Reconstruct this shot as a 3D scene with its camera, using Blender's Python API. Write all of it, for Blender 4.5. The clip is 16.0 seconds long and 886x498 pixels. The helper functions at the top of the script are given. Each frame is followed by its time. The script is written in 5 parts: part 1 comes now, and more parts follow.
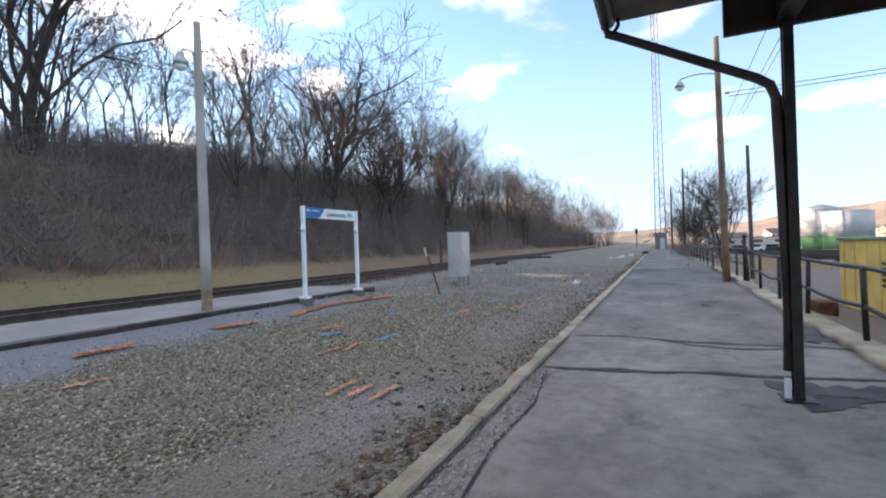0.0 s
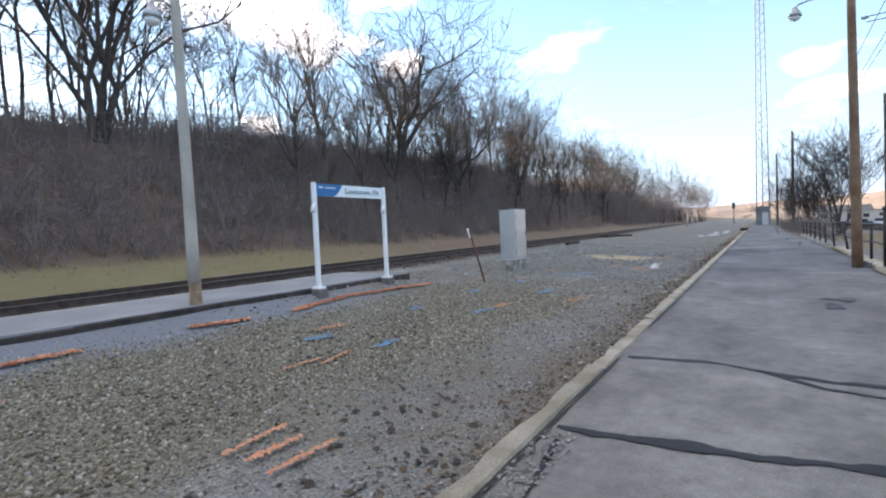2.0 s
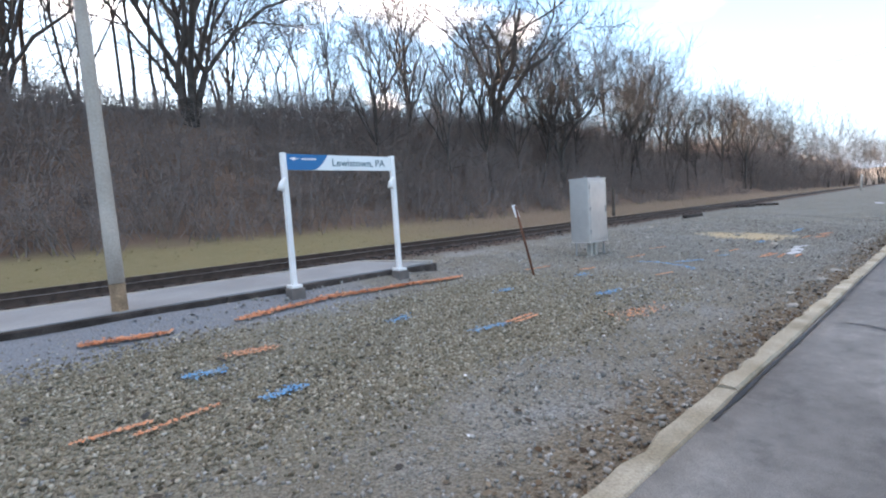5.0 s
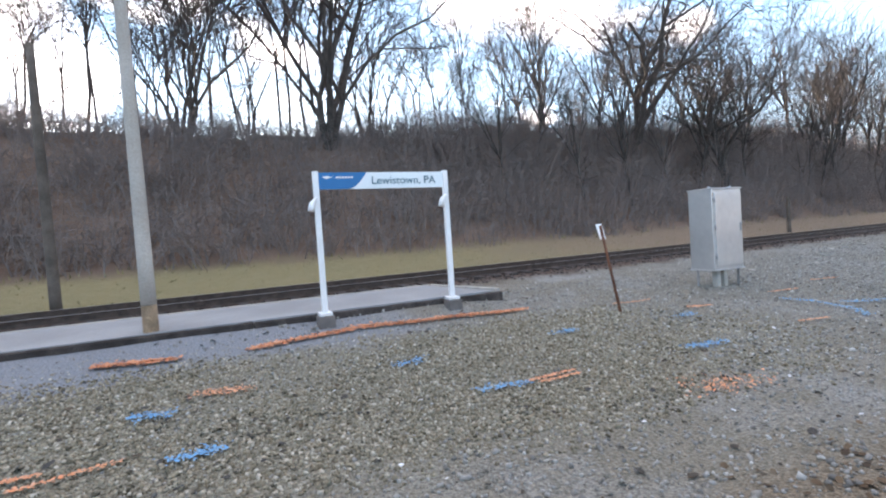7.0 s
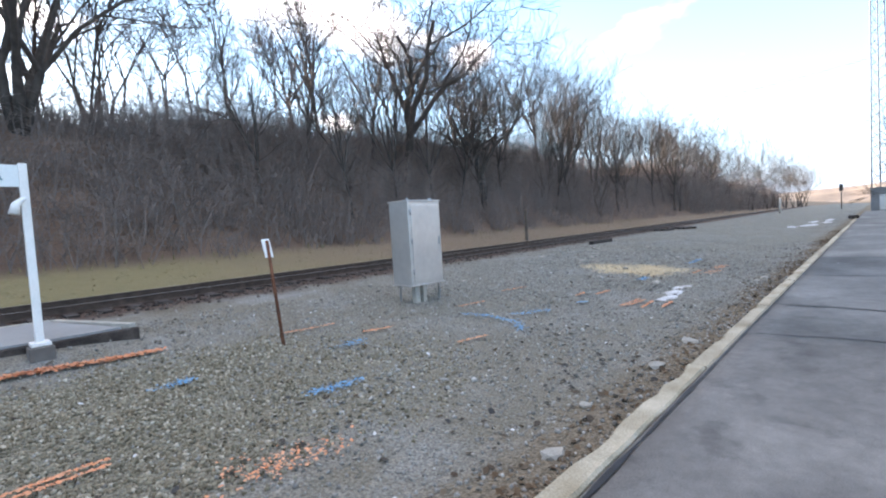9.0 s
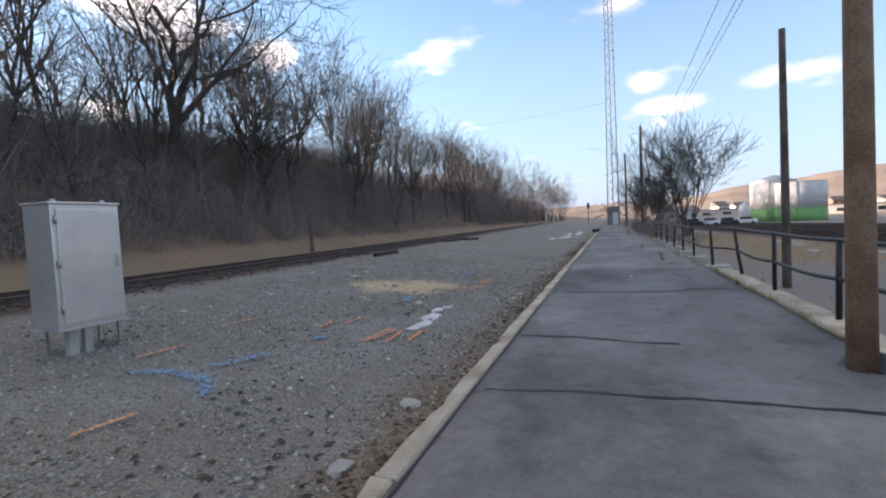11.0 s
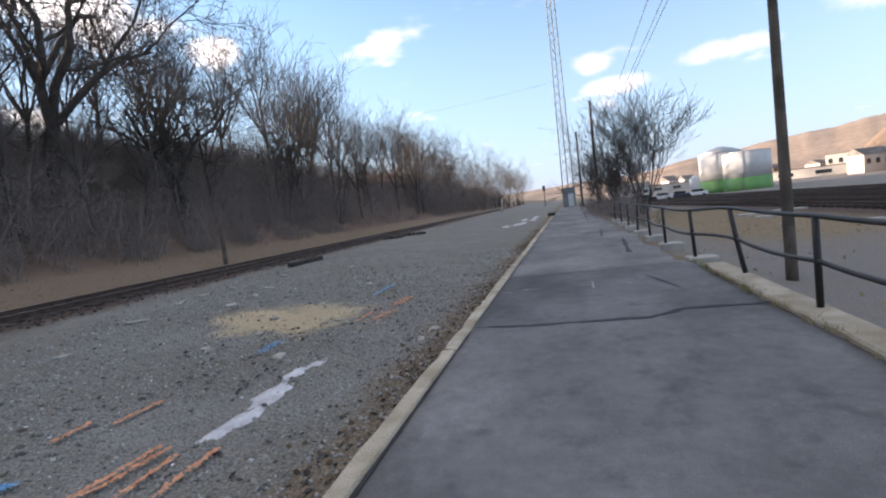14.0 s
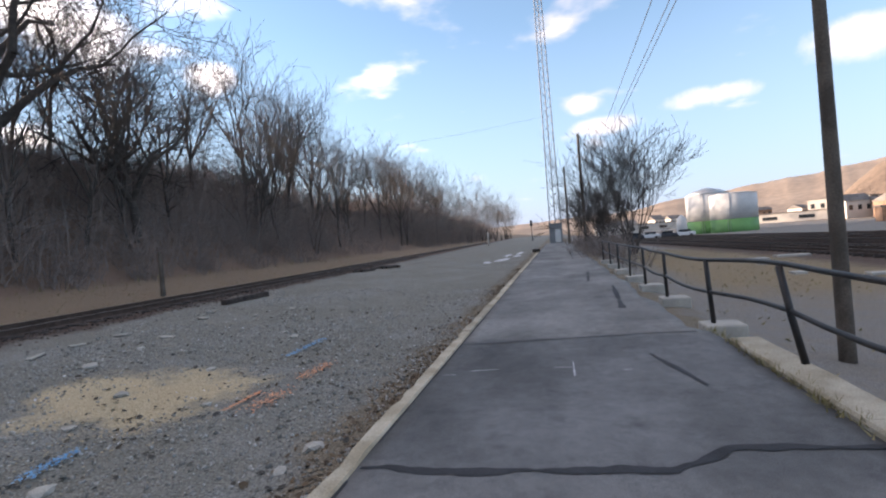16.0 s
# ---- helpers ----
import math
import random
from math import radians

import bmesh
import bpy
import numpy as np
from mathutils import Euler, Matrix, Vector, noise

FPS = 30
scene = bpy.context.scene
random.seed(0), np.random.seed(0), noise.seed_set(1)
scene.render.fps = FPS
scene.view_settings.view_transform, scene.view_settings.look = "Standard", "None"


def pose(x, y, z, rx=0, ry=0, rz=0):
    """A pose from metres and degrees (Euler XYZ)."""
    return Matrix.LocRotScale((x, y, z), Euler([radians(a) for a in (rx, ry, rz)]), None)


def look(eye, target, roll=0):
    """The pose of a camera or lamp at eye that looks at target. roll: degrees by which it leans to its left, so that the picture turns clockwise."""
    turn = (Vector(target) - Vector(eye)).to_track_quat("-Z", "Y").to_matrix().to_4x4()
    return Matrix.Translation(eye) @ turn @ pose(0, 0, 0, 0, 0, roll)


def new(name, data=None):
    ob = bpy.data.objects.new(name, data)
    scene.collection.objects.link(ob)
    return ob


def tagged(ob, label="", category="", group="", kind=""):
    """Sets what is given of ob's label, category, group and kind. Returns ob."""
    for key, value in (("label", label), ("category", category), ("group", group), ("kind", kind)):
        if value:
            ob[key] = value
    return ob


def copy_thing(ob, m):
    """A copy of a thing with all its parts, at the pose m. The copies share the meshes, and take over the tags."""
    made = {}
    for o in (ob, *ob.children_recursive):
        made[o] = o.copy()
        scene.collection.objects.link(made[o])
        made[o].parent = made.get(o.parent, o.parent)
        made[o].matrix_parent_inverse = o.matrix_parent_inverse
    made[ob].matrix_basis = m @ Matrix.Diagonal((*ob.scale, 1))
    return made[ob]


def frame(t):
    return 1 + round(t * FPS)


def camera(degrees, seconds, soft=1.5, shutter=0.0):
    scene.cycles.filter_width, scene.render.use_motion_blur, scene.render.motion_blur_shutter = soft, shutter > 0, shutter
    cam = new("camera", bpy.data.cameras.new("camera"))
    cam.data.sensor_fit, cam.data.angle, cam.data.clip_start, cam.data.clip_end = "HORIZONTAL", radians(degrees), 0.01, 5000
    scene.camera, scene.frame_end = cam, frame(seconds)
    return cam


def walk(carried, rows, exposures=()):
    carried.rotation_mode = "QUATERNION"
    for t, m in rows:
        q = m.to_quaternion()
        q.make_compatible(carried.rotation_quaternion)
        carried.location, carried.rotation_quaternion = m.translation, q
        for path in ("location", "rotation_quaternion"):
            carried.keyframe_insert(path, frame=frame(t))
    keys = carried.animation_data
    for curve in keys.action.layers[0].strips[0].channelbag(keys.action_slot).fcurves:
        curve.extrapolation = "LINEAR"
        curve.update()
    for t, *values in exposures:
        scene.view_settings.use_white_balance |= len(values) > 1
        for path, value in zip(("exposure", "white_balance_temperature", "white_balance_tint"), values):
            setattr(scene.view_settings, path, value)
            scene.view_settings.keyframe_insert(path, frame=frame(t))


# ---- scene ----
cam = camera(85.8, 16.0, soft=2.1)
PATH = [
    (0, (0.1, 0.051, 1.389), (-0.727, 1.873, 1.388), -1.9),
    (0.5, (0.107, 0.583, 1.4), (-0.823, 2.354, 1.439), -4.2),
    (1, (0.048, 1.115, 1.404), (-1.023, 2.803, 1.323), -3.6),
    (1.5, (0.095, 1.746, 1.387), (-0.993, 3.424, 1.371), -4.1),
    (2, (0.059, 2.337, 1.403), (-1.052, 3.998, 1.327), -2.6),
    (2.5, (0.072, 2.937, 1.391), (-1.04, 4.598, 1.332), -5.3),
    (3, (0.041, 3.465, 1.431), (-1.266, 4.977, 1.352), -3.6),
    (3.5, (0.037, 4.114, 1.404), (-1.226, 5.664, 1.351), -4.9),
    (4, (0.01, 4.666, 1.447), (-1.34, 6.138, 1.352), -3.8),
    (4.2, (-0.01, 4.896, 1.481), (-1.408, 6.321, 1.345), -4.2),
    (6.3, (-0.258, 7.344, 1.365), (-1.81, 8.6, 1.254), -4.0),
    (6.5, (-0.249, 7.55, 1.379), (-1.842, 8.757, 1.316), -5.0),
    (7, (-0.175, 8.027, 1.453), (-2.0, 8.844, 1.388), -3.8),
    (7.5, (-0.162, 8.586, 1.499), (-2.041, 9.273, 1.499), -3.8),
    (8, (-0.104, 9.127, 1.543), (-2.04, 9.615, 1.443), -4.0),
    (8.5, (-0.19, 9.827, 1.49), (-2.023, 10.627, 1.473), -4.2),
    (9, (-0.039, 10.665, 1.457), (-1.387, 12.14, 1.363), -3.6),
    (9.5, (-0.045, 11.443, 1.437), (-0.845, 13.274, 1.362), -3.9),
    (10, (-0.021, 12.071, 1.42), (-0.65, 13.964, 1.276), -3.3),
    (10.2, (-0.046, 12.294, 1.43), (-0.718, 14.176, 1.331), -2.7),
    (12.3, (0.108, 14.487, 1.553), (-0.519, 16.383, 1.441), -3.6),
    (12.5, (0.068, 14.798, 1.561), (-0.473, 16.721, 1.462), -2.1),
    (13, (0.14, 15.461, 1.548), (-0.423, 17.377, 1.447), -5.3),
    (13.5, (0.083, 16.079, 1.557), (-0.546, 17.975, 1.461), -4.3),
    (14, (0.144, 16.821, 1.55), (-0.379, 18.745, 1.396), -6.8),
    (14.5, (0.114, 17.488, 1.558), (-0.505, 19.386, 1.431), -2.6),
    (15, (0.214, 18.197, 1.564), (-0.276, 20.136, 1.507), -5.8),
    (15.5, (0.225, 18.858, 1.571), (-0.36, 20.767, 1.452), -3.9),
    (16, (0.337, 19.597, 1.598), (-0.127, 21.542, 1.568), -4.8),
]
walk(cam, [(t, look(eye, target, roll)) for t, eye, target, roll in PATH], [(0.0, 4.35, 6450, 16), (0.5, 4.2, 6400, 17), (1.0, 4.4, 6450, 15), (1.5, 4.5, 6450, 15), (3.5, 4.65, 6400, 14), (7.0, 4.95, 6550, 16), (9.0, 4.85, 6350, 14), (9.5, 4.35, 6400, 16), (10.0, 4.0, 6400, 18), (12.5, 4.05, 6550, 17), (14.5, 4.05, 6500, 17), (15.0, 3.9, 6450, 19), (16.0, 4.0, 6500, 18)])

# ---- world, sun ----
SUN_AZ, SUN_EL = -82.0, 6.5          # degrees from +y towards +x, degrees above the horizon
world = bpy.data.worlds.new("sky")
scene.world = world
world.use_nodes = True
wn, wl = world.node_tree.nodes, world.node_tree.links
wn.clear()
w_out, w_bg = wn.new("ShaderNodeOutputWorld"), wn.new("ShaderNodeBackground")
sky = wn.new("ShaderNodeTexSky")
sky.sky_type, sky.sun_disc = "NISHITA", False
sky.sun_elevation, sky.sun_rotation = radians(SUN_EL), radians(SUN_AZ)
sky.air_density, sky.dust_density, sky.ozone_density = 1.0, 0.12, 1.8
w_co = wn.new("ShaderNodeTexCoord")
w_sep = wn.new("ShaderNodeSeparateXYZ")
wl.new(w_co.outputs["Generated"], w_sep.inputs[0])


def wmath(op, a, b=None):
    n = wn.new("ShaderNodeMath")
    n.operation = op
    for i, v in enumerate((a, b)):
        if v is None:
            continue
        if isinstance(v, (int, float)):
            n.inputs[i].default_value = v
        else:
            wl.new(v, n.inputs[i])
    return n.outputs[0]


# noise for the added overhead cloud, broken, on a flat layer high above: direction / height
w_h = wmath("ADD", wmath("MAXIMUM", w_sep.outputs[2], 0.0), 0.12)
w_cx, w_cy = wmath("DIVIDE", w_sep.outputs[0], w_h), wmath("DIVIDE", w_sep.outputs[1], w_h)
w_comb = wn.new("ShaderNodeCombineXYZ")
wl.new(w_cx, w_comb.inputs[0])
wl.new(w_cy, w_comb.inputs[1])
w_comb.inputs[2].default_value = 3.7
w_noise = wn.new("ShaderNodeTexNoise")
w_noise.inputs["Scale"].default_value, w_noise.inputs["Detail"].default_value, w_noise.inputs["Roughness"].default_value = 1.9, 5, 0.52
wl.new(w_comb.outputs[0], w_noise.inputs["Vector"])
w_dot = wmath("MAXIMUM", wmath("ADD", wmath("MULTIPLY", w_sep.outputs[0], math.sin(radians(SUN_AZ))), wmath("MULTIPLY", w_sep.outputs[1], math.cos(radians(SUN_AZ)))), 0.0)


def wsmooth(v, lo, hi, top=1.0):
    k = wn.new("ShaderNodeMapRange")
    k.interpolation_type = "SMOOTHSTEP"
    k.inputs[1].default_value, k.inputs[2].default_value, k.inputs[4].default_value = lo, hi, top
    wl.new(v, k.inputs[0])
    return k.outputs[0]


# single clouds: compass, height, half width, half height (degrees)
CLOUDS = [(-56.0, 26.0, 9.5, 5.0), (-48.0, 21.5, 5.0, 3.0), (-38.0, 19.0, 2.6, 1.6), (4.0, 14.2, 2.2, 1.2), (16.8, 12.5, 3.8, 1.1), (6.5, 11.4, 3.6, 1.0),
          (29.0, 14.5, 5.0, 1.9), (-112.0, 18.0, 12.0, 8.0), (-20.0, 38.0, 14.0, 4.0), (50.0, 24.0, 14.0, 5.0)]
w_az = wmath("MULTIPLY", wmath("ARCTAN2", w_sep.outputs[0], w_sep.outputs[1]), 57.2958)
w_el = wmath("MULTIPLY", wmath("ARCSINE", w_sep.outputs[2]), 57.2958)
w_puff = wn.new("ShaderNodeTexNoise")
w_puff.inputs["Scale"].default_value, w_puff.inputs["Detail"].default_value, w_puff.inputs["Roughness"].default_value = 13.0, 6, 0.6
wl.new(w_co.outputs["Generated"], w_puff.inputs["Vector"])
w_mass = None
for c_az, c_el, c_w, c_h in CLOUDS:
    du, dv = wmath("DIVIDE", wmath("SUBTRACT", w_az, c_az), c_w), wmath("DIVIDE", wmath("SUBTRACT", w_el, c_el), c_h)
    one = wmath("SUBTRACT", 1.0, wmath("ADD", wmath("MULTIPLY", du, du), wmath("MULTIPLY", dv, dv)))
    w_mass = one if w_mass is None else wmath("MAXIMUM", w_mass, one)
w_body = wsmooth(wmath("ADD", wmath("MAXIMUM", w_mass, -1.0), wmath("MULTIPLY", wmath("SUBTRACT", w_puff.outputs["Fac"], 0.5), 2.9)), -0.4, 1.3, 0.78)
# added unseen cloud: closes up overhead to brighten the ground, thins out towards the horizon
w_zenith_fill = wsmooth(wmath("ADD", w_noise.outputs["Fac"], wmath("MULTIPLY", w_sep.outputs[2], 0.30)), 0.66, 0.86, 0.9)
w_cloud = wmath("MAXIMUM", w_body, w_zenith_fill)
w_haze = wn.new("ShaderNodeValToRGB")      # pale haze low over the horizon
w_haze.color_ramp.elements[0].position, w_haze.color_ramp.elements[0].color = 0.02, (0.85, 0.85, 0.85, 1)
w_haze.color_ramp.elements[1].position, w_haze.color_ramp.elements[1].color = 0.40, (0.08, 0.08, 0.08, 1)
wl.new(w_sep.outputs[2], w_haze.inputs[0])
SKY_GAIN = 0.030
w_gain = wn.new("ShaderNodeVectorMath")
w_gain.operation = "SCALE"
w_gain.inputs[3].default_value = SKY_GAIN
wl.new(sky.outputs[0], w_gain.inputs[0])
w_mixh = wn.new("ShaderNodeMix")
w_mixh.data_type = "RGBA"
wl.new(w_haze.outputs[0], w_mixh.inputs[0])
wl.new(w_gain.outputs[0], w_mixh.inputs[6])
w_mixh.inputs[7].default_value = (0.034, 0.046, 0.069, 1)
w_mix = wn.new("ShaderNodeMix")
w_mix.data_type = "RGBA"
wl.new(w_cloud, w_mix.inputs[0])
wl.new(w_mixh.outputs[2], w_mix.inputs[6])
# clouds glow towards the sun and are duller away from it
w_lit = wn.new("ShaderNodeMix")
w_lit.data_type = "RGBA"
wl.new(wmath("POWER", w_dot, 3.0), w_lit.inputs[0])
w_lit.inputs[6].default_value, w_lit.inputs[7].default_value = (0.100, 0.089, 0.082, 1), (0.50, 0.45, 0.41, 1)
wl.new(w_lit.outputs[2], w_mix.inputs[7])
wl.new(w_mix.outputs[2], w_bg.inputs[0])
w_bg.inputs[1].default_value = 1.0
wl.new(w_bg.outputs[0], w_out.inputs[0])

sun_data = bpy.data.lights.new("sun", "SUN")
sun_data.energy, sun_data.angle, sun_data.color = 1.2, radians(0.6), (1.0, 0.80, 0.60)
sun = new("sun", sun_data)
sv = Vector((math.sin(radians(SUN_AZ)) * math.cos(radians(SUN_EL)), math.cos(radians(SUN_AZ)) * math.cos(radians(SUN_EL)), math.sin(radians(SUN_EL))))
sun.matrix_world = look(sv * 200, (0, 0, 0))


# ---- materials ----
def material(name, colour, rough=0.8, metal=0.0, scale=8.0, spread=0.25, second=None, fine=60.0, bump=0.3, dist=0.01, spec=0.4, random_piece=0.0):
    """A surface with blotches at one scale and grain at a finer one; second: the blotches' colour."""
    m = bpy.data.materials.new(name)
    m.use_nodes = True
    n, l = m.node_tree.nodes, m.node_tree.links
    b = n["Principled BSDF"]
    b.inputs["Roughness"].default_value, b.inputs["Metallic"].default_value = rough, metal
    b.inputs["Specular IOR Level"].default_value = spec
    geo = n.new("ShaderNodeNewGeometry")
    n1, n2 = n.new("ShaderNodeTexNoise"), n.new("ShaderNodeTexNoise")
    for k, s, d in ((n1, scale, 5), (n2, fine, 3)):
        k.inputs["Scale"].default_value, k.inputs["Detail"].default_value = s, d
        l.new(geo.outputs["Position"], k.inputs["Vector"])
    ramp = n.new("ShaderNodeValToRGB")
    ramp.color_ramp.elements[0].position, ramp.color_ramp.elements[1].position = 0.35, 0.66
    c = colour
    s = second or tuple(min(1, v * (1 + spread)) for v in c)
    ramp.color_ramp.elements[0].color = (*[v * (1 - spread * (0.3 if second else 1)) for v in c], 1)
    ramp.color_ramp.elements[1].color = (*s, 1)
    l.new(n1.outputs["Fac"], ramp.inputs[0])
    hsv = n.new("ShaderNodeHueSaturation")
    val = n.new("ShaderNodeMapRange")
    val.inputs[1].default_value, val.inputs[2].default_value = 0.25, 0.75
    val.inputs[3].default_value, val.inputs[4].default_value = 1 - spread, 1 + spread
    l.new(n2.outputs["Fac"], val.inputs[0])
    l.new(ramp.outputs[0], hsv.inputs["Color"])
    value = val.outputs[0]
    if random_piece:
        rnd = n.new("ShaderNodeObjectInfo")
        mr = n.new("ShaderNodeMapRange")
        mr.inputs[3].default_value, mr.inputs[4].default_value = 1 - random_piece, 1 + random_piece
        l.new(rnd.outputs["Random"], mr.inputs[0])
        mm = n.new("ShaderNodeMath")
        mm.operation = "MULTIPLY"
        l.new(mr.outputs[0], mm.inputs[0])
        l.new(value, mm.inputs[1])
        value = mm.outputs[0]
    l.new(value, hsv.inputs["Value"])
    l.new(hsv.outputs[0], b.inputs["Base Color"])
    bp = n.new("ShaderNodeBump")
    bp.inputs["Strength"].default_value, bp.inputs["Distance"].default_value = bump, dist
    l.new(n2.outputs["Fac"], bp.inputs["Height"])
    l.new(bp.outputs[0], b.inputs["Normal"])
    return m


def island_material(name, colours, rough=0.9):
    """For joined pieces: every loose piece takes its own tone."""
    m = bpy.data.materials.new(name)
    m.use_nodes = True
    n, l = m.node_tree.nodes, m.node_tree.links
    b = n["Principled BSDF"]
    b.inputs["Roughness"].default_value = rough
    b.inputs["Specular IOR Level"].default_value = 0.25
    geo, ramp = n.new("ShaderNodeNewGeometry"), n.new("ShaderNodeValToRGB")
    while len(ramp.color_ramp.elements) < len(colours):
        ramp.color_ramp.elements.new(0.5)
    for i, c in enumerate(colours):
        ramp.color_ramp.elements[i].position = i / max(1, len(colours) - 1)
        ramp.color_ramp.elements[i].color = (*c, 1)
    l.new(geo.outputs["Random Per Island"], ramp.inputs[0])
    no = n.new("ShaderNodeTexNoise")
    no.inputs["Scale"].default_value = 25
    l.new(geo.outputs["Position"], no.inputs["Vector"])
    hsv, mr = n.new("ShaderNodeHueSaturation"), n.new("ShaderNodeMapRange")
    mr.inputs[3].default_value, mr.inputs[4].default_value = 0.6, 1.4
    l.new(no.outputs["Fac"], mr.inputs[0])
    l.new(mr.outputs[0], hsv.inputs["Value"])
    l.new(ramp.outputs[0], hsv.inputs["Color"])
    l.new(hsv.outputs[0], b.inputs["Base Color"])
    return m


def ground_material():
    """Gravel, olive ballast, cinders, grass, leaf litter and the yard's lot, by place, with ragged borders."""
    m = bpy.data.materials.new("ground")
    m.use_nodes = True
    n, l = m.node_tree.nodes, m.node_tree.links
    b = n["Principled BSDF"]
    b.inputs["Roughness"].default_value = 0.95
    b.inputs["Specular IOR Level"].default_value = 0.2
    geo, sep = n.new("ShaderNodeNewGeometry"), n.new("ShaderNodeSeparateXYZ")
    l.new(geo.outputs["Position"], sep.inputs[0])

    def nz(scale, detail=4, rough=0.55):
        k = n.new("ShaderNodeTexNoise")
        k.inputs["Scale"].default_value, k.inputs["Detail"].default_value, k.inputs["Roughness"].default_value = scale, detail, rough
        l.new(geo.outputs["Position"], k.inputs["Vector"])
        return k.outputs["Fac"]

    def mt(op, a, c=None):
        k = n.new("ShaderNodeMath")
        k.operation = op
        for i, v in enumerate((a, c)):
            if v is None:
                continue
            if isinstance(v, (int, float)):
                k.inputs[i].default_value = v
            else:
                l.new(v, k.inputs[i])
        return k.outputs[0]

    def ramp2(src, c0, c1, p0=0.35, p1=0.65):
        k = n.new("ShaderNodeValToRGB")
        k.color_ramp.elements[0].position, k.color_ramp.elements[1].position = p0, p1
        k.color_ramp.elements[0].color, k.color_ramp.elements[1].color = (*c0, 1), (*c1, 1)
        l.new(src, k.inputs[0])
        return k.outputs[0]

    def mix(f, a, c):
        k = n.new("ShaderNodeMix")
        k.data_type = "RGBA"
        l.new(f, k.inputs[0])
        l.new(a, k.inputs[6])
        l.new(c, k.inputs[7])
        return k.outputs[2]

    def step(src, lo, hi):
        k = n.new("ShaderNodeMapRange")
        k.interpolation_type = "SMOOTHSTEP"
        k.inputs[1].default_value, k.inputs[2].default_value = lo, hi
        l.new(src, k.inputs[0])
        return k.outputs[0]

    big, mid, fin = nz(0.35), nz(2.2), nz(38, 3, 0.7)
    x = mt("ADD", sep.outputs[0], mt("MULTIPLY", mt("SUBTRACT", nz(0.9, 5), 0.5), 1.6))
    y = mt("ADD", sep.outputs[1], mt("MULTIPLY", mt("SUBTRACT", big, 0.5), 9.0))
    vor = n.new("ShaderNodeTexVoronoi")
    vor.inputs["Scale"].default_value = 34
    l.new(geo.outputs["Position"], vor.inputs["Vector"])
    gravel = mix(mid, ramp2(fin, (0.145, 0.142, 0.132), (0.375, 0.366, 0.345)), ramp2(fin, (0.18, 0.178, 0.160), (0.425, 0.418, 0.385)))
    dirt = ramp2(fin, (0.128, 0.116, 0.090), (0.30, 0.272, 0.215))
    gravel = mix(step(mt("ADD", mt("MULTIPLY", big, 0.7), mt("MULTIPLY", mid, 0.3)), 0.35, 0.56), gravel, dirt)
    gravel = mix(mt("MULTIPLY", step(y, 13, 22), mt("ADD", mt("MULTIPLY", mid, 0.6), 0.25)), gravel, ramp2(fin, (0.104, 0.106, 0.095), (0.318, 0.318, 0.288)))
    ballast = ramp2(fin, (0.105, 0.096, 0.072), (0.34, 0.315, 0.245))
    cinder = ramp2(fin, (0.050, 0.033, 0.026), (0.150, 0.102, 0.080))
    grass = mix(mid, ramp2(fin, (0.165, 0.145, 0.062), (0.26, 0.222, 0.11)), ramp2(fin, (0.23, 0.19, 0.10), (0.33, 0.28, 0.17)))
    litter = mix(mid, ramp2(fin, (0.12, 0.090, 0.072), (0.23, 0.175, 0.14)), ramp2(fin, (0.14, 0.090, 0.062), (0.26, 0.17, 0.12)))
    lot = mix(mid, ramp2(fin, (0.15, 0.15, 0.155), (0.26, 0.26, 0.265)), ramp2(fin, (0.17, 0.145, 0.11), (0.29, 0.245, 0.185)))
    lot = mix(mt("MULTIPLY", mt("MULTIPLY", step(y, 31, 37), mt("SUBTRACT", 1.0, step(y, 60, 75))), step(x, 4.0, 6.0)), lot, ramp2(fin, (0.17, 0.125, 0.075), (0.32, 0.25, 0.155)))
    strip = ramp2(fin, (0.19, 0.20, 0.215), (0.29, 0.30, 0.32))
    tan = mix(mid, ramp2(fin, (0.19, 0.145, 0.10), (0.30, 0.235, 0.17)), ramp2(fin, (0.16, 0.11, 0.075), (0.27, 0.20, 0.14)))
    grass = mix(step(y, 12, 30), grass, tan)
    sand = ramp2(fin, (0.42, 0.33, 0.195), (0.66, 0.54, 0.36))
    far_land = ramp2(mid, (0.16, 0.115, 0.075), (0.30, 0.23, 0.16))

    c = gravel
    # the old siding's stone bed
    bed = mt("MULTIPLY", mt("MULTIPLY", step(x, -7.3, -6.5), mt("SUBTRACT", 1.0, step(x, -3.9, -2.9))), mt("SUBTRACT", 1.0, step(y, 13, 17)))
    c = mix(bed, c, ballast)
    paved = mt("MULTIPLY", mt("SUBTRACT", 1.0, step(x, -7.2, -6.7)), mt("SUBTRACT", 1.0, step(y, 9, 12)))
    c = mix(paved, c, strip)
    # tan sand spilled on the gravel
    dx, dy = mt("DIVIDE", mt("ADD", x, 5.35), 1.75), mt("DIVIDE", mt("SUBTRACT", sep.outputs[1], 25.1), 1.35)
    rad = mt("ADD", mt("ADD", mt("MULTIPLY", dx, dx), mt("MULTIPLY", dy, dy)), mt("MULTIPLY", mt("SUBTRACT", nz(1.15, 6, 0.68), 0.5), 3.6))
    c = mix(mt("MULTIPLY", mt("SUBTRACT", 1.0, step(rad, 0.3, 1.35)), 0.92), c, sand)
    # brown dirt beside the kerb
    side = mt("MULTIPLY", step(x, -2.25, -1.7), step(y, 3, 8))
    c = mix(side, c, ramp2(fin, (0.105, 0.086, 0.06), (0.30, 0.25, 0.185)))
    xt = mt("ADD", x, mt("MULTIPLY", sep.outputs[1], 0.05))
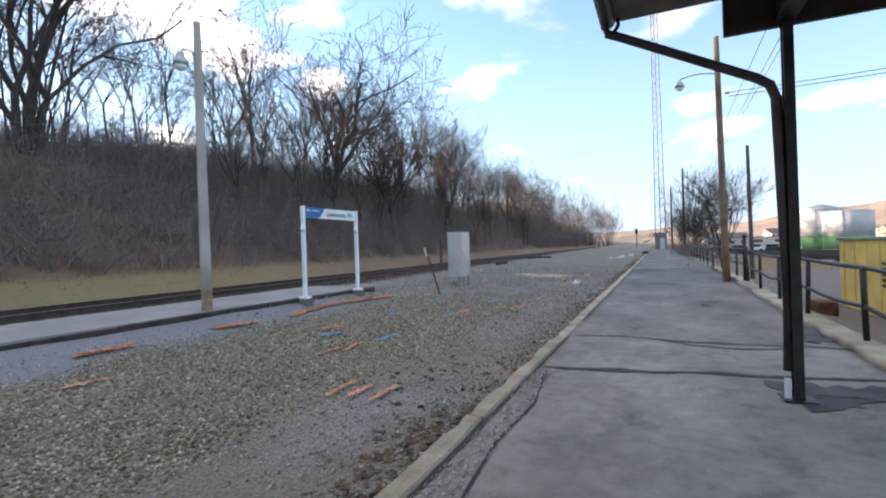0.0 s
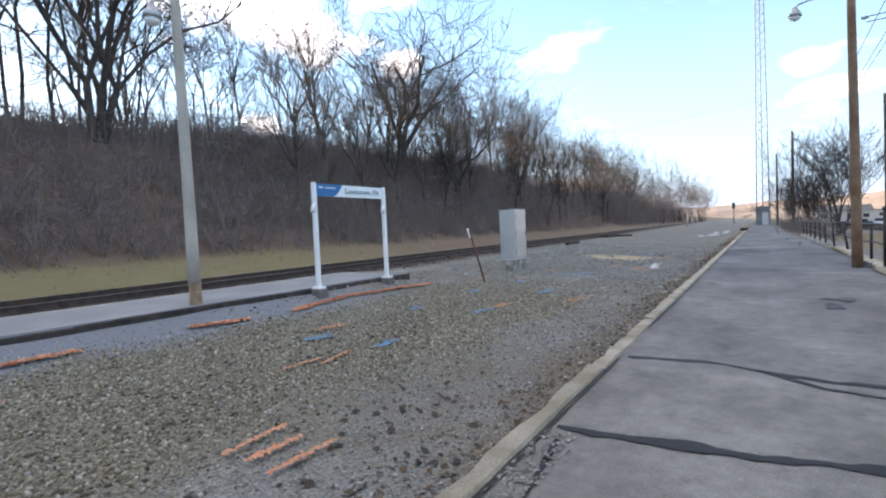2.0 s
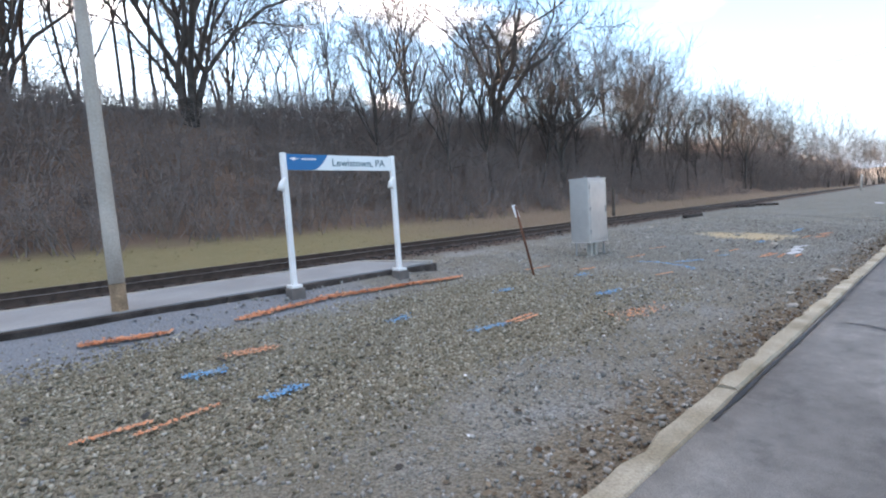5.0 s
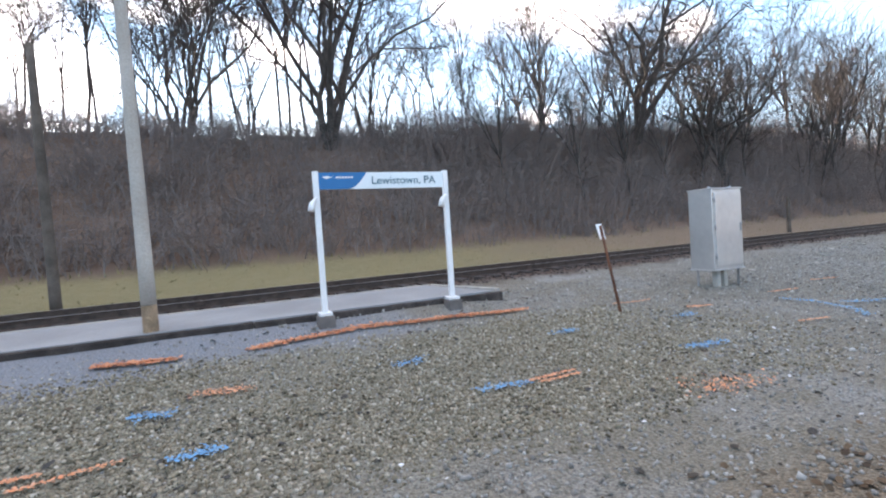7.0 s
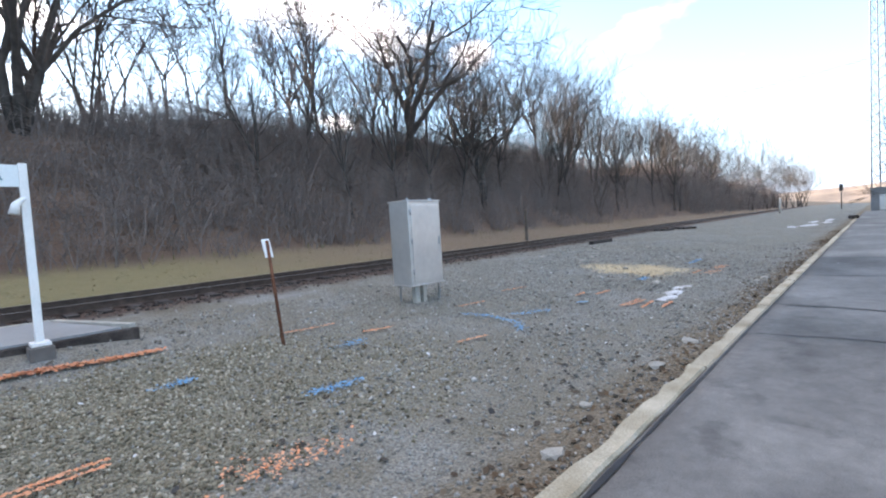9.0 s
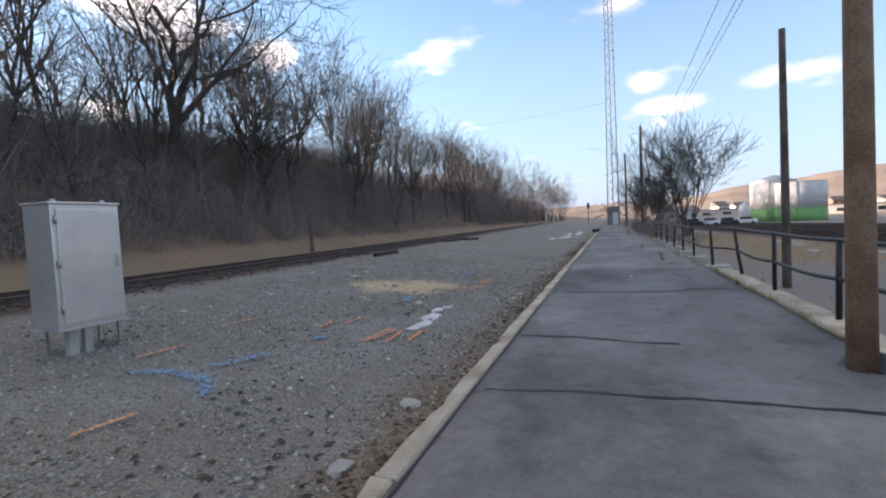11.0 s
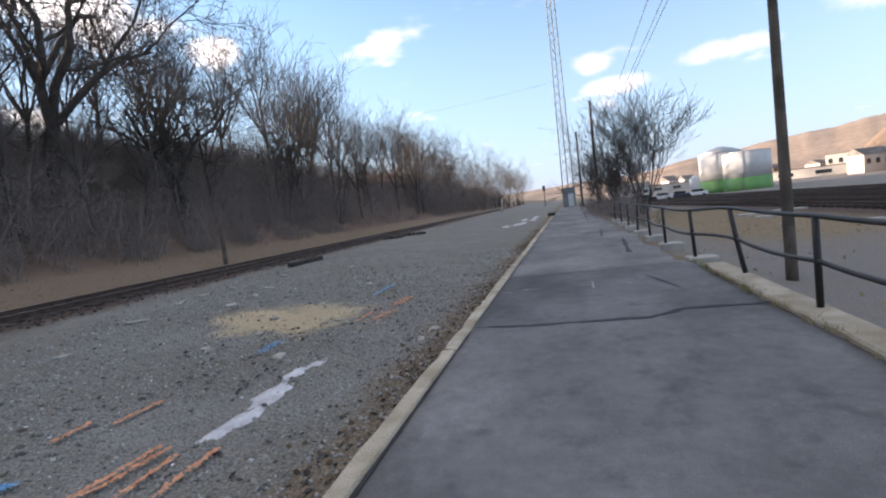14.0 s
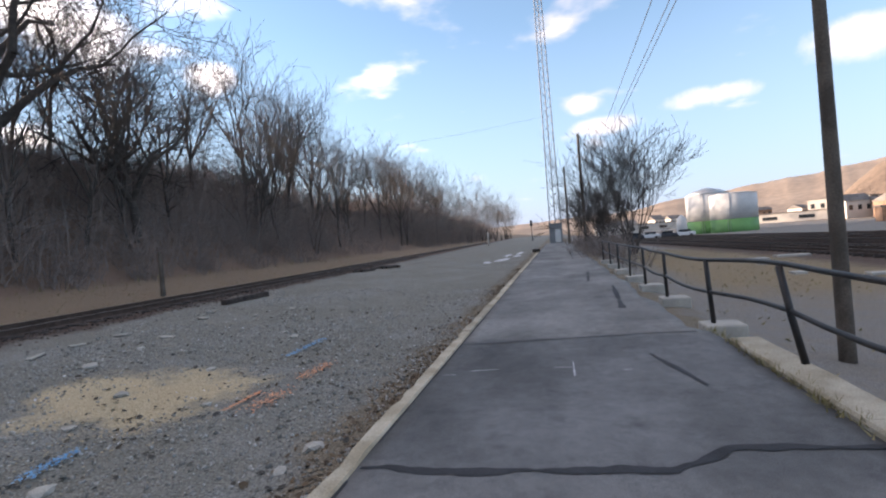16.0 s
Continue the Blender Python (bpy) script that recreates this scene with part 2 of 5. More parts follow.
    c = mix(mt("SUBTRACT", 1.0, step(xt, -10.6, -9.7)), c, cinder)
    c = mix(mt("SUBTRACT", 1.0, step(xt, -15.0, -14.4)), c, grass)
    c = mix(mt("SUBTRACT", 1.0, step(xt, -20.5, -18.5)), c, litter)
    c = mix(step(x, 2.6, 3.0), c, lot)
    c = mix(step(x, 10.5, 12.5), c, cinder)
    c = mix(step(x, 30, 34), c, lot)
    c = mix(step(x, 75, 110), c, far_land)
    c = mix(step(y, 330, 420), c, far_land)
    l.new(c, b.inputs["Base Color"])
    bp = n.new("ShaderNodeBump")
    bp.inputs["Strength"].default_value, bp.inputs["Distance"].default_value = 0.9, 0.03
    l.new(mt("ADD", mt("MULTIPLY", vor.outputs["Distance"], 0.8), fin), bp.inputs["Height"])
    l.new(bp.outputs[0], b.inputs["Normal"])
    return m


M_GROUND = ground_material()


def asphalt_material():
    """Old asphalt: broad tone changes, dark stains, pale scuffs and speckled stone."""
    m = bpy.data.materials.new("asphalt")
    m.use_nodes = True
    n, l = m.node_tree.nodes, m.node_tree.links
    b = n["Principled BSDF"]
    b.inputs["Roughness"].default_value, b.inputs["Specular IOR Level"].default_value = 0.84, 0.35
    geo = n.new("ShaderNodeNewGeometry")

    def nz(scale, detail, rough, stretch=(1, 1, 1)):
        k, mp = n.new("ShaderNodeTexNoise"), n.new("ShaderNodeMapping")
        mp.inputs["Scale"].default_value = stretch
        l.new(geo.outputs["Position"], mp.inputs[0])
        l.new(mp.outputs[0], k.inputs["Vector"])
        k.inputs["Scale"].default_value, k.inputs["Detail"].default_value, k.inputs["Roughness"].default_value = scale, detail, rough
        return k.outputs["Fac"]

    def ramp(src, p0, p1, c0, c1):
        k = n.new("ShaderNodeValToRGB")
        k.color_ramp.elements[0].position, k.color_ramp.elements[1].position = p0, p1
        k.color_ramp.elements[0].color, k.color_ramp.elements[1].color = (*c0, 1), (*c1, 1)
        l.new(src, k.inputs[0])
        return k.outputs[0]

    def times(a, c):
        k = n.new("ShaderNodeMix")
        k.data_type, k.blend_type = "RGBA", "MULTIPLY"
        k.inputs[0].default_value = 1.0
        l.new(a, k.inputs[6])
        l.new(c, k.inputs[7])
        return k.outputs[2]

    grain = nz(150, 2, 0.7)
    c = ramp(nz(0.55, 8, 0.62, (1, 0.6, 1)), 0.33, 0.68, (0.115, 0.112, 0.108), (0.290, 0.282, 0.270))
    c = times(c, ramp(nz(2.1, 7, 0.68), 0.30, 0.46, (0.62, 0.62, 0.63), (1, 1, 1)))
    c = times(c, ramp(nz(6.5, 6, 0.7), 0.28, 0.72, (0.80, 0.80, 0.80), (1.22, 1.22, 1.22)))
    c = times(c, ramp(grain, 0.3, 0.7, (0.68, 0.68, 0.68), (1.35, 1.35, 1.34)))
    # the lengths between the seams were laid at different times
    sep = n.new("ShaderNodeSeparateXYZ")
    l.new(geo.outputs["Position"], sep.inputs[0])
    age = n.new("ShaderNodeMapRange")
    age.inputs[1].default_value, age.inputs[2].default_value = 0.0, 40.0
    l.new(sep.outputs[1], age.inputs[0])
    laid = n.new("ShaderNodeValToRGB")
    laid.color_ramp.elements[0].position, laid.color_ramp.elements[0].color = 0.0, (1.2, 1.165, 1.10, 1)
    laid.color_ramp.elements[1].position, laid.color_ramp.elements[1].color = 1.0, (0.80, 0.81, 0.82, 1)
    for p, t in ((0.180, (1.2, 1.165, 1.10)), (0.186, (0.92, 0.905, 0.89)), (0.422, (0.80, 0.79, 0.79)), (0.426, (0.68, 0.70, 0.725)), (0.568, (0.68, 0.70, 0.725)), (0.572, (0.57, 0.595, 0.63)), (0.672, (0.57, 0.595, 0.63)), (0.678, (0.80, 0.81, 0.82))):
        e = laid.color_ramp.elements.new(p)
        e.color = (*t, 1)
    l.new(age.outputs[0], laid.inputs[0])
    c = times(c, laid.outputs[0])
    l.new(c, b.inputs["Base Color"])
    bp = n.new("ShaderNodeBump")
    bp.inputs["Strength"].default_value, bp.inputs["Distance"].default_value = 0.4, 0.004
    l.new(grain, bp.inputs["Height"])
    l.new(bp.outputs[0], b.inputs["Normal"])
    return m


M_ASPHALT = asphalt_material()
M_TAR = material("tar", (0.020, 0.020, 0.023), 0.7, scale=4, spread=0.4, fine=60)
M_PATCH = material("patch", (0.075, 0.077, 0.083), 0.9, scale=3, spread=0.35, fine=90)
M_CONCRETE = material("concrete", (0.34, 0.325, 0.29), 0.9, scale=3, spread=0.22, second=(0.43, 0.40, 0.35), fine=90, bump=0.5, dist=0.006)
M_KERB = material("kerb_stone", (0.31, 0.265, 0.185), 0.92, scale=2.2, spread=0.25, second=(0.46, 0.41, 0.32), fine=70, bump=0.7, dist=0.01, random_piece=0.18)
M_PLAT = material("old_concrete", (0.25, 0.25, 0.25), 0.9, scale=0.8, spread=0.15, second=(0.31, 0.31, 0.31), fine=60, bump=0.4)
M_RAIL = material("rail_rust", (0.085, 0.06, 0.048), 0.65, 0.4, scale=6, spread=0.3, fine=80)
M_RAILTOP = material("rail_head", (0.40, 0.38, 0.37), 0.35, 0.9, scale=6, spread=0.15, fine=50)
M_TIE = material("tie_wood", (0.052, 0.042, 0.037), 0.95, scale=5, spread=0.4, fine=60, bump=0.8, random_piece=0.35)
M_POLE = material("pole_wood", (0.185, 0.105, 0.062), 0.9, scale=2.5, spread=0.32, second=(0.25, 0.17, 0.115), fine=45, bump=0.8, dist=0.012)
M_POLEGREY = material("pole_grey", (0.38, 0.345, 0.30), 0.9, scale=1.6, spread=0.16, second=(0.46, 0.42, 0.37), fine=45, bump=0.7, dist=0.01)
M_POLEFOOT = material("pole_foot", (0.25, 0.175, 0.11), 0.9, scale=4, spread=0.35, fine=50, bump=0.8, dist=0.01)
M_POLEDARK = material("pole_dark", (0.105, 0.085, 0.068), 0.92, scale=2.5, spread=0.3, fine=45, bump=0.8, dist=0.012)
M_WHITE = material("white_paint", (0.80, 0.80, 0.79), 0.5, scale=3, spread=0.06, fine=40, bump=0.05)
M_FADED = material("faded_white", (0.40, 0.41, 0.42), 0.9, scale=9, spread=0.35, fine=60, bump=0.05)
M_BLUE = material("blue_panel", (0.012, 0.150, 0.37), 0.4, scale=2, spread=0.05, fine=30, bump=0.0)
M_PANEL = material("white_panel", (0.78, 0.82, 0.83), 0.4, scale=2, spread=0.03, fine=30, bump=0.0)
M_TEXT = material("sign_text", (0.07, 0.16, 0.20), 0.6, scale=3, spread=0.05, fine=30, bump=0.0)
M_STEEL = material("cabinet_metal", (0.56, 0.565, 0.565), 0.34, 0.7, scale=1.3, spread=0.05, second=(0.65, 0.645, 0.63), fine=9, bump=0.03, dist=0.01)
M_GALV = material("galvanised", (0.42, 0.43, 0.44), 0.45, 0.8, scale=8, spread=0.15, fine=60, bump=0.1)
M_BLACK = material("black_paint", (0.014, 0.014, 0.015), 0.5, scale=6, spread=0.4, second=(0.035, 0.028, 0.024), fine=70, bump=0.2, dist=0.003)
M_BROWNPAINT = material("brown_paint", (0.040, 0.026, 0.024), 0.45, scale=4, spread=0.3, second=(0.065, 0.045, 0.042), fine=60, bump=0.15, dist=0.003)
M_SOFFIT = material("soffit", (0.16, 0.13, 0.115), 0.7, scale=3, spread=0.2, fine=40)
M_RUSTPOST = material("rust_post", (0.13, 0.055, 0.03), 0.85, 0.2, scale=7, spread=0.4, fine=60)
M_BARK = material("bark", (0.050, 0.043, 0.038), 0.95, scale=2.5, spread=0.35, second=(0.085, 0.073, 0.063), fine=30, bump=0.6, dist=0.02)
M_TWIG = material("twig", (0.050, 0.042, 0.037), 0.95, scale=1.0, spread=0.3, second=(0.072, 0.061, 0.054), fine=12, bump=0.0)
M_BRUSH = island_material("brush", [(0.145, 0.122, 0.112), (0.235, 0.194, 0.172), (0.19, 0.170, 0.160), (0.25, 0.185, 0.150)])
M_STONES = island_material("stones", [(0.075, 0.064, 0.043), (0.23, 0.205, 0.145), (0.33, 0.295, 0.22), (0.14, 0.115, 0.078), (0.28, 0.245, 0.175), (0.50, 0.46, 0.38)])
M_GRAVELS = island_material("gravel_stones", [(0.125, 0.122, 0.112), (0.26, 0.252, 0.232), (0.34, 0.33, 0.305), (0.20, 0.186, 0.155), (0.47, 0.46, 0.43)])
M_LEAVES = island_material("leaves", [(0.085, 0.055, 0.032), (0.15, 0.105, 0.065), (0.06, 0.043, 0.03), (0.27, 0.215, 0.15)])
M_GRASSB = island_material("grass_blades", [(0.185, 0.165, 0.072), (0.24, 0.21, 0.10), (0.29, 0.25, 0.14), (0.25, 0.20, 0.11)])
M_ORANGE = island_material("orange_paint", [(0.72, 0.27, 0.13), (0.66, 0.36, 0.22), (0.74, 0.31, 0.15)])
M_BLUEP = island_material("blue_paint", [(0.10, 0.29, 0.54), (0.17, 0.36, 0.57), (0.25, 0.40, 0.53)])
M_PALE = island_material("pale_scraps", [(0.62, 0.62, 0.63), (0.75, 0.75, 0.76), (0.5, 0.5, 0.51)])
M_SAND = island_material("sand", [(0.42, 0.33, 0.20), (0.50, 0.41, 0.27), (0.36, 0.28, 0.17)])
M_YELLOW = material("yellow_paint", (0.72, 0.52, 0.15), 0.6, scale=1.5, spread=0.12, fine=30, bump=0.15)
M_GREENTRIM = material("green_trim", (0.20, 0.27, 0.20), 0.6, scale=3, spread=0.2, fine=30)
M_TANK = material("tank_white", (0.50, 0.50, 0.49), 0.6, 0.0, scale=0.3, spread=0.08, fine=4, bump=0.05)
M_TANKGREEN = material("tank_green", (0.12, 0.27, 0.085), 0.55, scale=0.3, spread=0.15, fine=4, bump=0.05)
M_HILL = material("hill_woods", (0.215, 0.163, 0.125), 1.0, scale=0.006, spread=0.25, second=(0.30, 0.232, 0.178), fine=0.10, bump=0.6, dist=2.0)
M_SLOPE = material("slope_woods", (0.115, 0.083, 0.062), 1.0, scale=0.03, spread=0.35, second=(0.17, 0.125, 0.092), fine=0.35, bump=0.8, dist=1.5)
M_HOUSE = material("pale_walls", (0.50, 0.46, 0.41), 0.8, scale=0.3, spread=0.08, fine=3)
M_ROOF = material("roof_grey", (0.15, 0.135, 0.125), 0.9, scale=0.5, spread=0.25, fine=4)
M_BRICK = material("brown_walls", (0.24, 0.15, 0.10), 0.9, scale=0.5, spread=0.2, fine=4)
M_GLASS = material("dark_glass", (0.03, 0.035, 0.04), 0.15, scale=0.5, spread=0.2, fine=4, bump=0)
M_GREYBOX = material("grey_box", (0.17, 0.18, 0.19), 0.6, scale=1, spread=0.15, fine=9)
M_WIRE = material("wire", (0.03, 0.03, 0.032), 0.6, scale=5, spread=0.2, fine=20, bump=0)
M_CAR = [material("car_" + k, c, 0.3, scale=2, spread=0.05, fine=10, bump=0) for k, c in (("white", (0.7, 0.7, 0.7)), ("dark", (0.04, 0.045, 0.055)), ("red", (0.30, 0.04, 0.03)))]


# ---- builders ----
def mesh_of(name, bm, mat):
    me = bpy.data.meshes.new(name)
    bm.to_mesh(me)
    bm.free()
    me.materials.append(mat)
    return me


def part(name, bm, mat, parent=None, label=""):
    ob = new(name, mesh_of(name, bm, mat))
    if parent is not None:
        ob.parent = parent
    return tagged(ob, label) if label else ob


def thing(name, at, label, category, group="", rz=0.0):
    ob = new(name)
    ob.matrix_world = pose(*at, 0, 0, rz)
    return tagged(ob, label, category, group)


def box(sx, sy, sz, at=(0, 0, 0), bevel=0.0, turn=None):
    """A box centred in x and y, standing on at's height."""
    bm = bmesh.new()
    bmesh.ops.create_cube(bm, size=1)
    bmesh.ops.scale(bm, vec=(sx, sy, sz), verts=bm.verts)
    if bevel:
        bmesh.ops.bevel(bm, geom=bm.edges[:], offset=bevel, segments=2, affect="EDGES", profile=0.5)
    bmesh.ops.translate(bm, vec=(0, 0, sz / 2), verts=bm.verts)
    if turn is not None:
        bmesh.ops.transform(bm, matrix=turn, verts=bm.verts)
    bmesh.ops.translate(bm, vec=at, verts=bm.verts)
    return bm


def tube(points, radii, sides=12, caps=True):
    """A round bar through the points, with a radius at each."""
    bm = bmesh.new()
    pts = [Vector(p) for p in points]
    rings = []
    for i, p in enumerate(pts):
        d = (pts[min(i + 1, len(pts) - 1)] - pts[max(i - 1, 0)]).normalized()
        q = d.to_track_quat("Z", "Y")
        r = radii[i] if isinstance(radii, (list, tuple)) else radii
        rings.append([bm.verts.new(p + q @ Vector((r * math.cos(2 * math.pi * k / sides), r * math.sin(2 * math.pi * k / sides), 0))) for k in range(sides)])
    for a, b in zip(rings, rings[1:]):
        for k in range(sides):
            f = bm.faces.new((a[k], a[(k + 1) % sides], b[(k + 1) % sides], b[k]))
            f.smooth = True
    if caps:
        bm.faces.new(rings[0][::-1])
        bm.faces.new(rings[-1])
    return bm


def joined(*bms):
    out = bmesh.new()
    for b in bms:
        me = bpy.data.meshes.new("joining")
        b.to_mesh(me)
        b.free()
        out.from_mesh(me)
        bpy.data.meshes.remove(me)
    return out


def sheet(name, verts, faces, mat, smooth=False):
    me = bpy.data.meshes.new(name)
    me.from_pydata([tuple(v) for v in verts], [], faces)
    me.materials.append(mat)
    if smooth:
        me.shade_smooth()
    me.update()
    return me


def raw_mesh(name, verts, quads, mat, smooth=False):
    """A mesh from numpy arrays: n x 3 verts, m x 3 or m x 4 faces."""
    k = quads.shape[1]
    me = bpy.data.meshes.new(name)
    me.vertices.add(len(verts))
    me.vertices.foreach_set("co", np.ascontiguousarray(verts, dtype=np.float32).ravel())
    me.loops.add(quads.size)
    me.loops.foreach_set("vertex_index", np.ascontiguousarray(quads, dtype=np.int32).ravel())
    me.polygons.add(len(quads))
    me.polygons.foreach_set("loop_start", np.arange(0, quads.size, k, dtype=np.int32))
    me.update(calc_edges=True)
    me.materials.append(mat)
    if smooth:
        me.shade_smooth()
    me.validate()
    return me


rng = np.random.default_rng(7)


def sm(a, b, v):
    t = np.clip((v - a) / (b - a), 0, 1)
    return t * t * (3 - 2 * t)


def wave(x, y, s=1.0, k=0.0):
    """Cheap smooth unevenness, about -1 to 1."""
    x, y = x * s + k, y * s - k
    return (np.sin(1.3 * x + 0.7 * y + 2 * np.sin(0.31 * y)) + np.sin(0.9 * y - 1.7 * x + 1.3 * np.sin(0.47 * x + k)) + np.sin(2.9 * x + 2.3 * y + k)) / 3


def ground_z(x, y):
    x, y = np.asarray(x, float), np.asarray(y, float)
    z = np.interp(x, [-9.6, -8.05, -7.5, -6.4, -4.6, -2.4, -1.45], [0.20, 0.19, 0.02, -0.12, -0.25, -0.22, -0.11])
    plain = np.interp(x, [-9.8, -8.5, -6.4, -4.6, -2.4, -1.45], [0.05, 0.0, -0.12, -0.25, -0.24, -0.11])
    z = z + (plain - z) * sm(11, 15, y)
    xt = x + (0.4 + 0.05 * (y - 8))
    z = np.where(xt < -9.6, np.interp(xt, [-13.9, -13.3, -10.6, -9.6], [0.05, 0.16, 0.16, 0.05]) + 0 * x, z)
    z = np.where(xt < -9.6, z + (0.10 - 0.10 * sm(11, 15, y)) * sm(-10.6, -9.6, xt), z)
    # grass verge, then the wooded bank
    verge = np.interp(xt, [-19.5, -17, -13.9], [0.75, 0.38, 0.05])
    z = np.where(xt < -13.9, verge, z)
    crest = 7.6 + 0.7 * sm(0, 30, y) + 1.0 * wave(x, y, 0.05) - 3.0 * sm(120, 320, y)
    up = sm(-19.0, -34.0, xt) * 0.75 + 0.25 * np.clip((-19.0 - xt) / 15.0, 0, 1)
    z = np.where(xt < -19.0, 0.68 + crest * up + 0.25 * wave(x, y, 0.6) * sm(-19, -22, xt) - 0.03 * np.clip(-36 - xt, 0, 300) , z)
    # the yard side
    z = np.where(x > -1.45, -0.13, z)
    z = np.where(x > 2.4, np.interp(x, [2.4, 2.9, 3.6, 4.5], [-0.13, -0.18, -0.5, -0.6]) - 0.012 * np.clip(y - 45, 0, 110) * sm(3, 12, x), z)
    z = np.where((x < -1.45) & (xt > -9.6), z + 0.02 * wave(x, y, 1.6), z)
    return z


def gz(x, y):
    return float(ground_z(x, y))


# ---- ground ----
gx = np.concatenate([[-3000, -1200, -500, -260, -160, -110, -80, -60], np.arange(-50, -20, 1.0), np.arange(-20, -9.4, 0.35), np.arange(-9.4, -1.4, 0.2), [-1.3, 0.5, 2.3], np.arange(2.45, 5.0, 0.25), np.arange(5, 20, 1.0), [22, 26, 30, 40, 55, 75, 110, 160, 260, 500, 1200, 3000]])
gy = np.concatenate([[-3000, -1000, -300, -120, -60], np.arange(-40, -4, 2.0), np.arange(-4, 40, 0.3), np.arange(40, 90, 1.0), np.arange(90, 340, 8.0), [360, 420, 600, 1000, 1700, 3200]])
GX, GY = np.meshgrid(gx, gy, indexing="ij")
GV = np.stack([GX.ravel(), GY.ravel(), ground_z(GX, GY).ravel()], 1)
ii, jj = np.meshgrid(np.arange(len(gx) - 1), np.arange(len(gy) - 1), indexing="ij")
q0 = (ii * len(gy) + jj).ravel()
GQ = np.stack([q0, q0 + len(gy), q0 + len(gy) + 1, q0 + 1], 1)
ground = new("ground", raw_mesh("ground", GV, GQ, M_GROUND, True))
tagged(ground, "grey gravel, cinders, dry grass and a brown wooded bank", "ground", kind="structure")


def scatter_stones(name, count, xr, yr, size, mat, density=None, lift=0.25):
    """Loose angular stones, joined; each is a bent eight-cornered lump."""
    x = rng.uniform(*xr, count)
    y = rng.uniform(*yr, count)
    if density is not None:
        keep = rng.uniform(0, 1, count) < density(x, y)
        x, y = x[keep], y[keep]
    nn = len(x)
    cube = np.array([(a, b, c) for c in (-1, 1) for b in (-1, 1) for a in (-1, 1)], float)
    faces = np.array([(0, 2, 3, 1), (4, 5, 7, 6), (0, 1, 5, 4), (2, 6, 7, 3), (0, 4, 6, 2), (1, 3, 7, 5)])
    s = rng.uniform(size[0], size[1], (nn, 1, 1)) * rng.uniform(0.55, 1.2, (nn, 1, 3))
    v = cube[None] * rng.uniform(0.45, 1.0, (nn, 8, 3)) * s
    ang = rng.uniform(0, 6.283, (nn, 3))
    for a, (i, j) in enumerate(((0, 1), (1, 2), (0, 2))):
        c, sn = np.cos(ang[:, a])[:, None], np.sin(ang[:, a])[:, None]
        vi, vj = v[:, :, i].copy(), v[:, :, j].copy()
        v[:, :, i], v[:, :, j] = vi * c - vj * sn, vi * sn + vj * c
    v[:, :, 0] += x[:, None]
    v[:, :, 1] += y[:, None]
    v[:, :, 2] += (ground_z(x, y) + s[:, 0, 2] * lift)[:, None]
    q = (np.arange(nn)[:, None, None] * 8 + faces[None]).reshape(-1, 4)
    return raw_mesh(name, v.reshape(-1, 3), q, mat)


def bed_density(x, y):
    return sm(-7.4, -6.6, x + 0.4 * wave(x, y, 1.1)) * (1 - sm(-4.0, -2.9, x + 0.4 * wave(x, y, 0.9, 2))) * (1 - sm(12.5, 15.5, y + 1.2 * wave(x, y, 0.5))) * (1 - 0.65 * sm(0.25, 0.7, wave(x, y, 0.7, 4)))


def sand_cover(x, y):
    return 1 - sm(0.5, 1.15, np.hypot((x + 5.35) / 1.75, (y - 25.1) / 1.35) + 0.2 * wave(x, y, 1.5))


stones = new("ballast_stones", scatter_stones("ballast_stones", 76000, (-7.6, -2.6), (-1.5, 16), (0.008, 0.0225), M_STONES, bed_density))
tagged(stones, "loose olive-grey ballast stones heaped on the gravel", "stones", kind="stuff")
gravel = new("gravel", scatter_stones("gravel", 46000, (-9.4, -1.45), (-1, 30), (0.006, 0.019), M_GRAVELS, lambda x, y: (1 - 0.8 * bed_density(x, y)) * sm(-8.1, -7.4, x + 2.5 * sm(11, 14, y)) * (1 - 0.9 * sand_cover(x, y))))
tagged(gravel, "fine grey gravel strewn between platform and track", "gravel", kind="stuff")
rubble = new("rubble", scatter_stones("rubble", 16000, (-11.4, -1.5), (7, 38), (0.010, 0.030), M_GRAVELS, lambda x, y: (1 - bed_density(x, y)) * sm(-9.7, -9.2, x + 0.05 * y) * (1 - 0.9 * sand_cover(x, y)) * (0.12 + 0.88 * sm(-0.3, 0.6, wave(x, y, 0.8, 6)))))
tagged(rubble, "mixed coarse stones strewn over the gravel", "stones", kind="stuff")
shoulder = new("track_ballast", scatter_stones("track_ballast", 17000, (-17.5, -9.8), (-2, 50), (0.02, 0.05), island_material("cinder_stones", [(0.04, 0.03, 0.026), (0.09, 0.07, 0.06), (0.13, 0.105, 0.09)]), lambda x, y: sm(-14.5, -14.0, x + (0.4 + 0.05 * (y - 8))) * (1 - sm(-10.6, -9.8, x + (0.4 + 0.05 * (y - 8))))))
tagged(shoulder, "dark rust-brown crushed stone under the track", "ballast", kind="stuff")


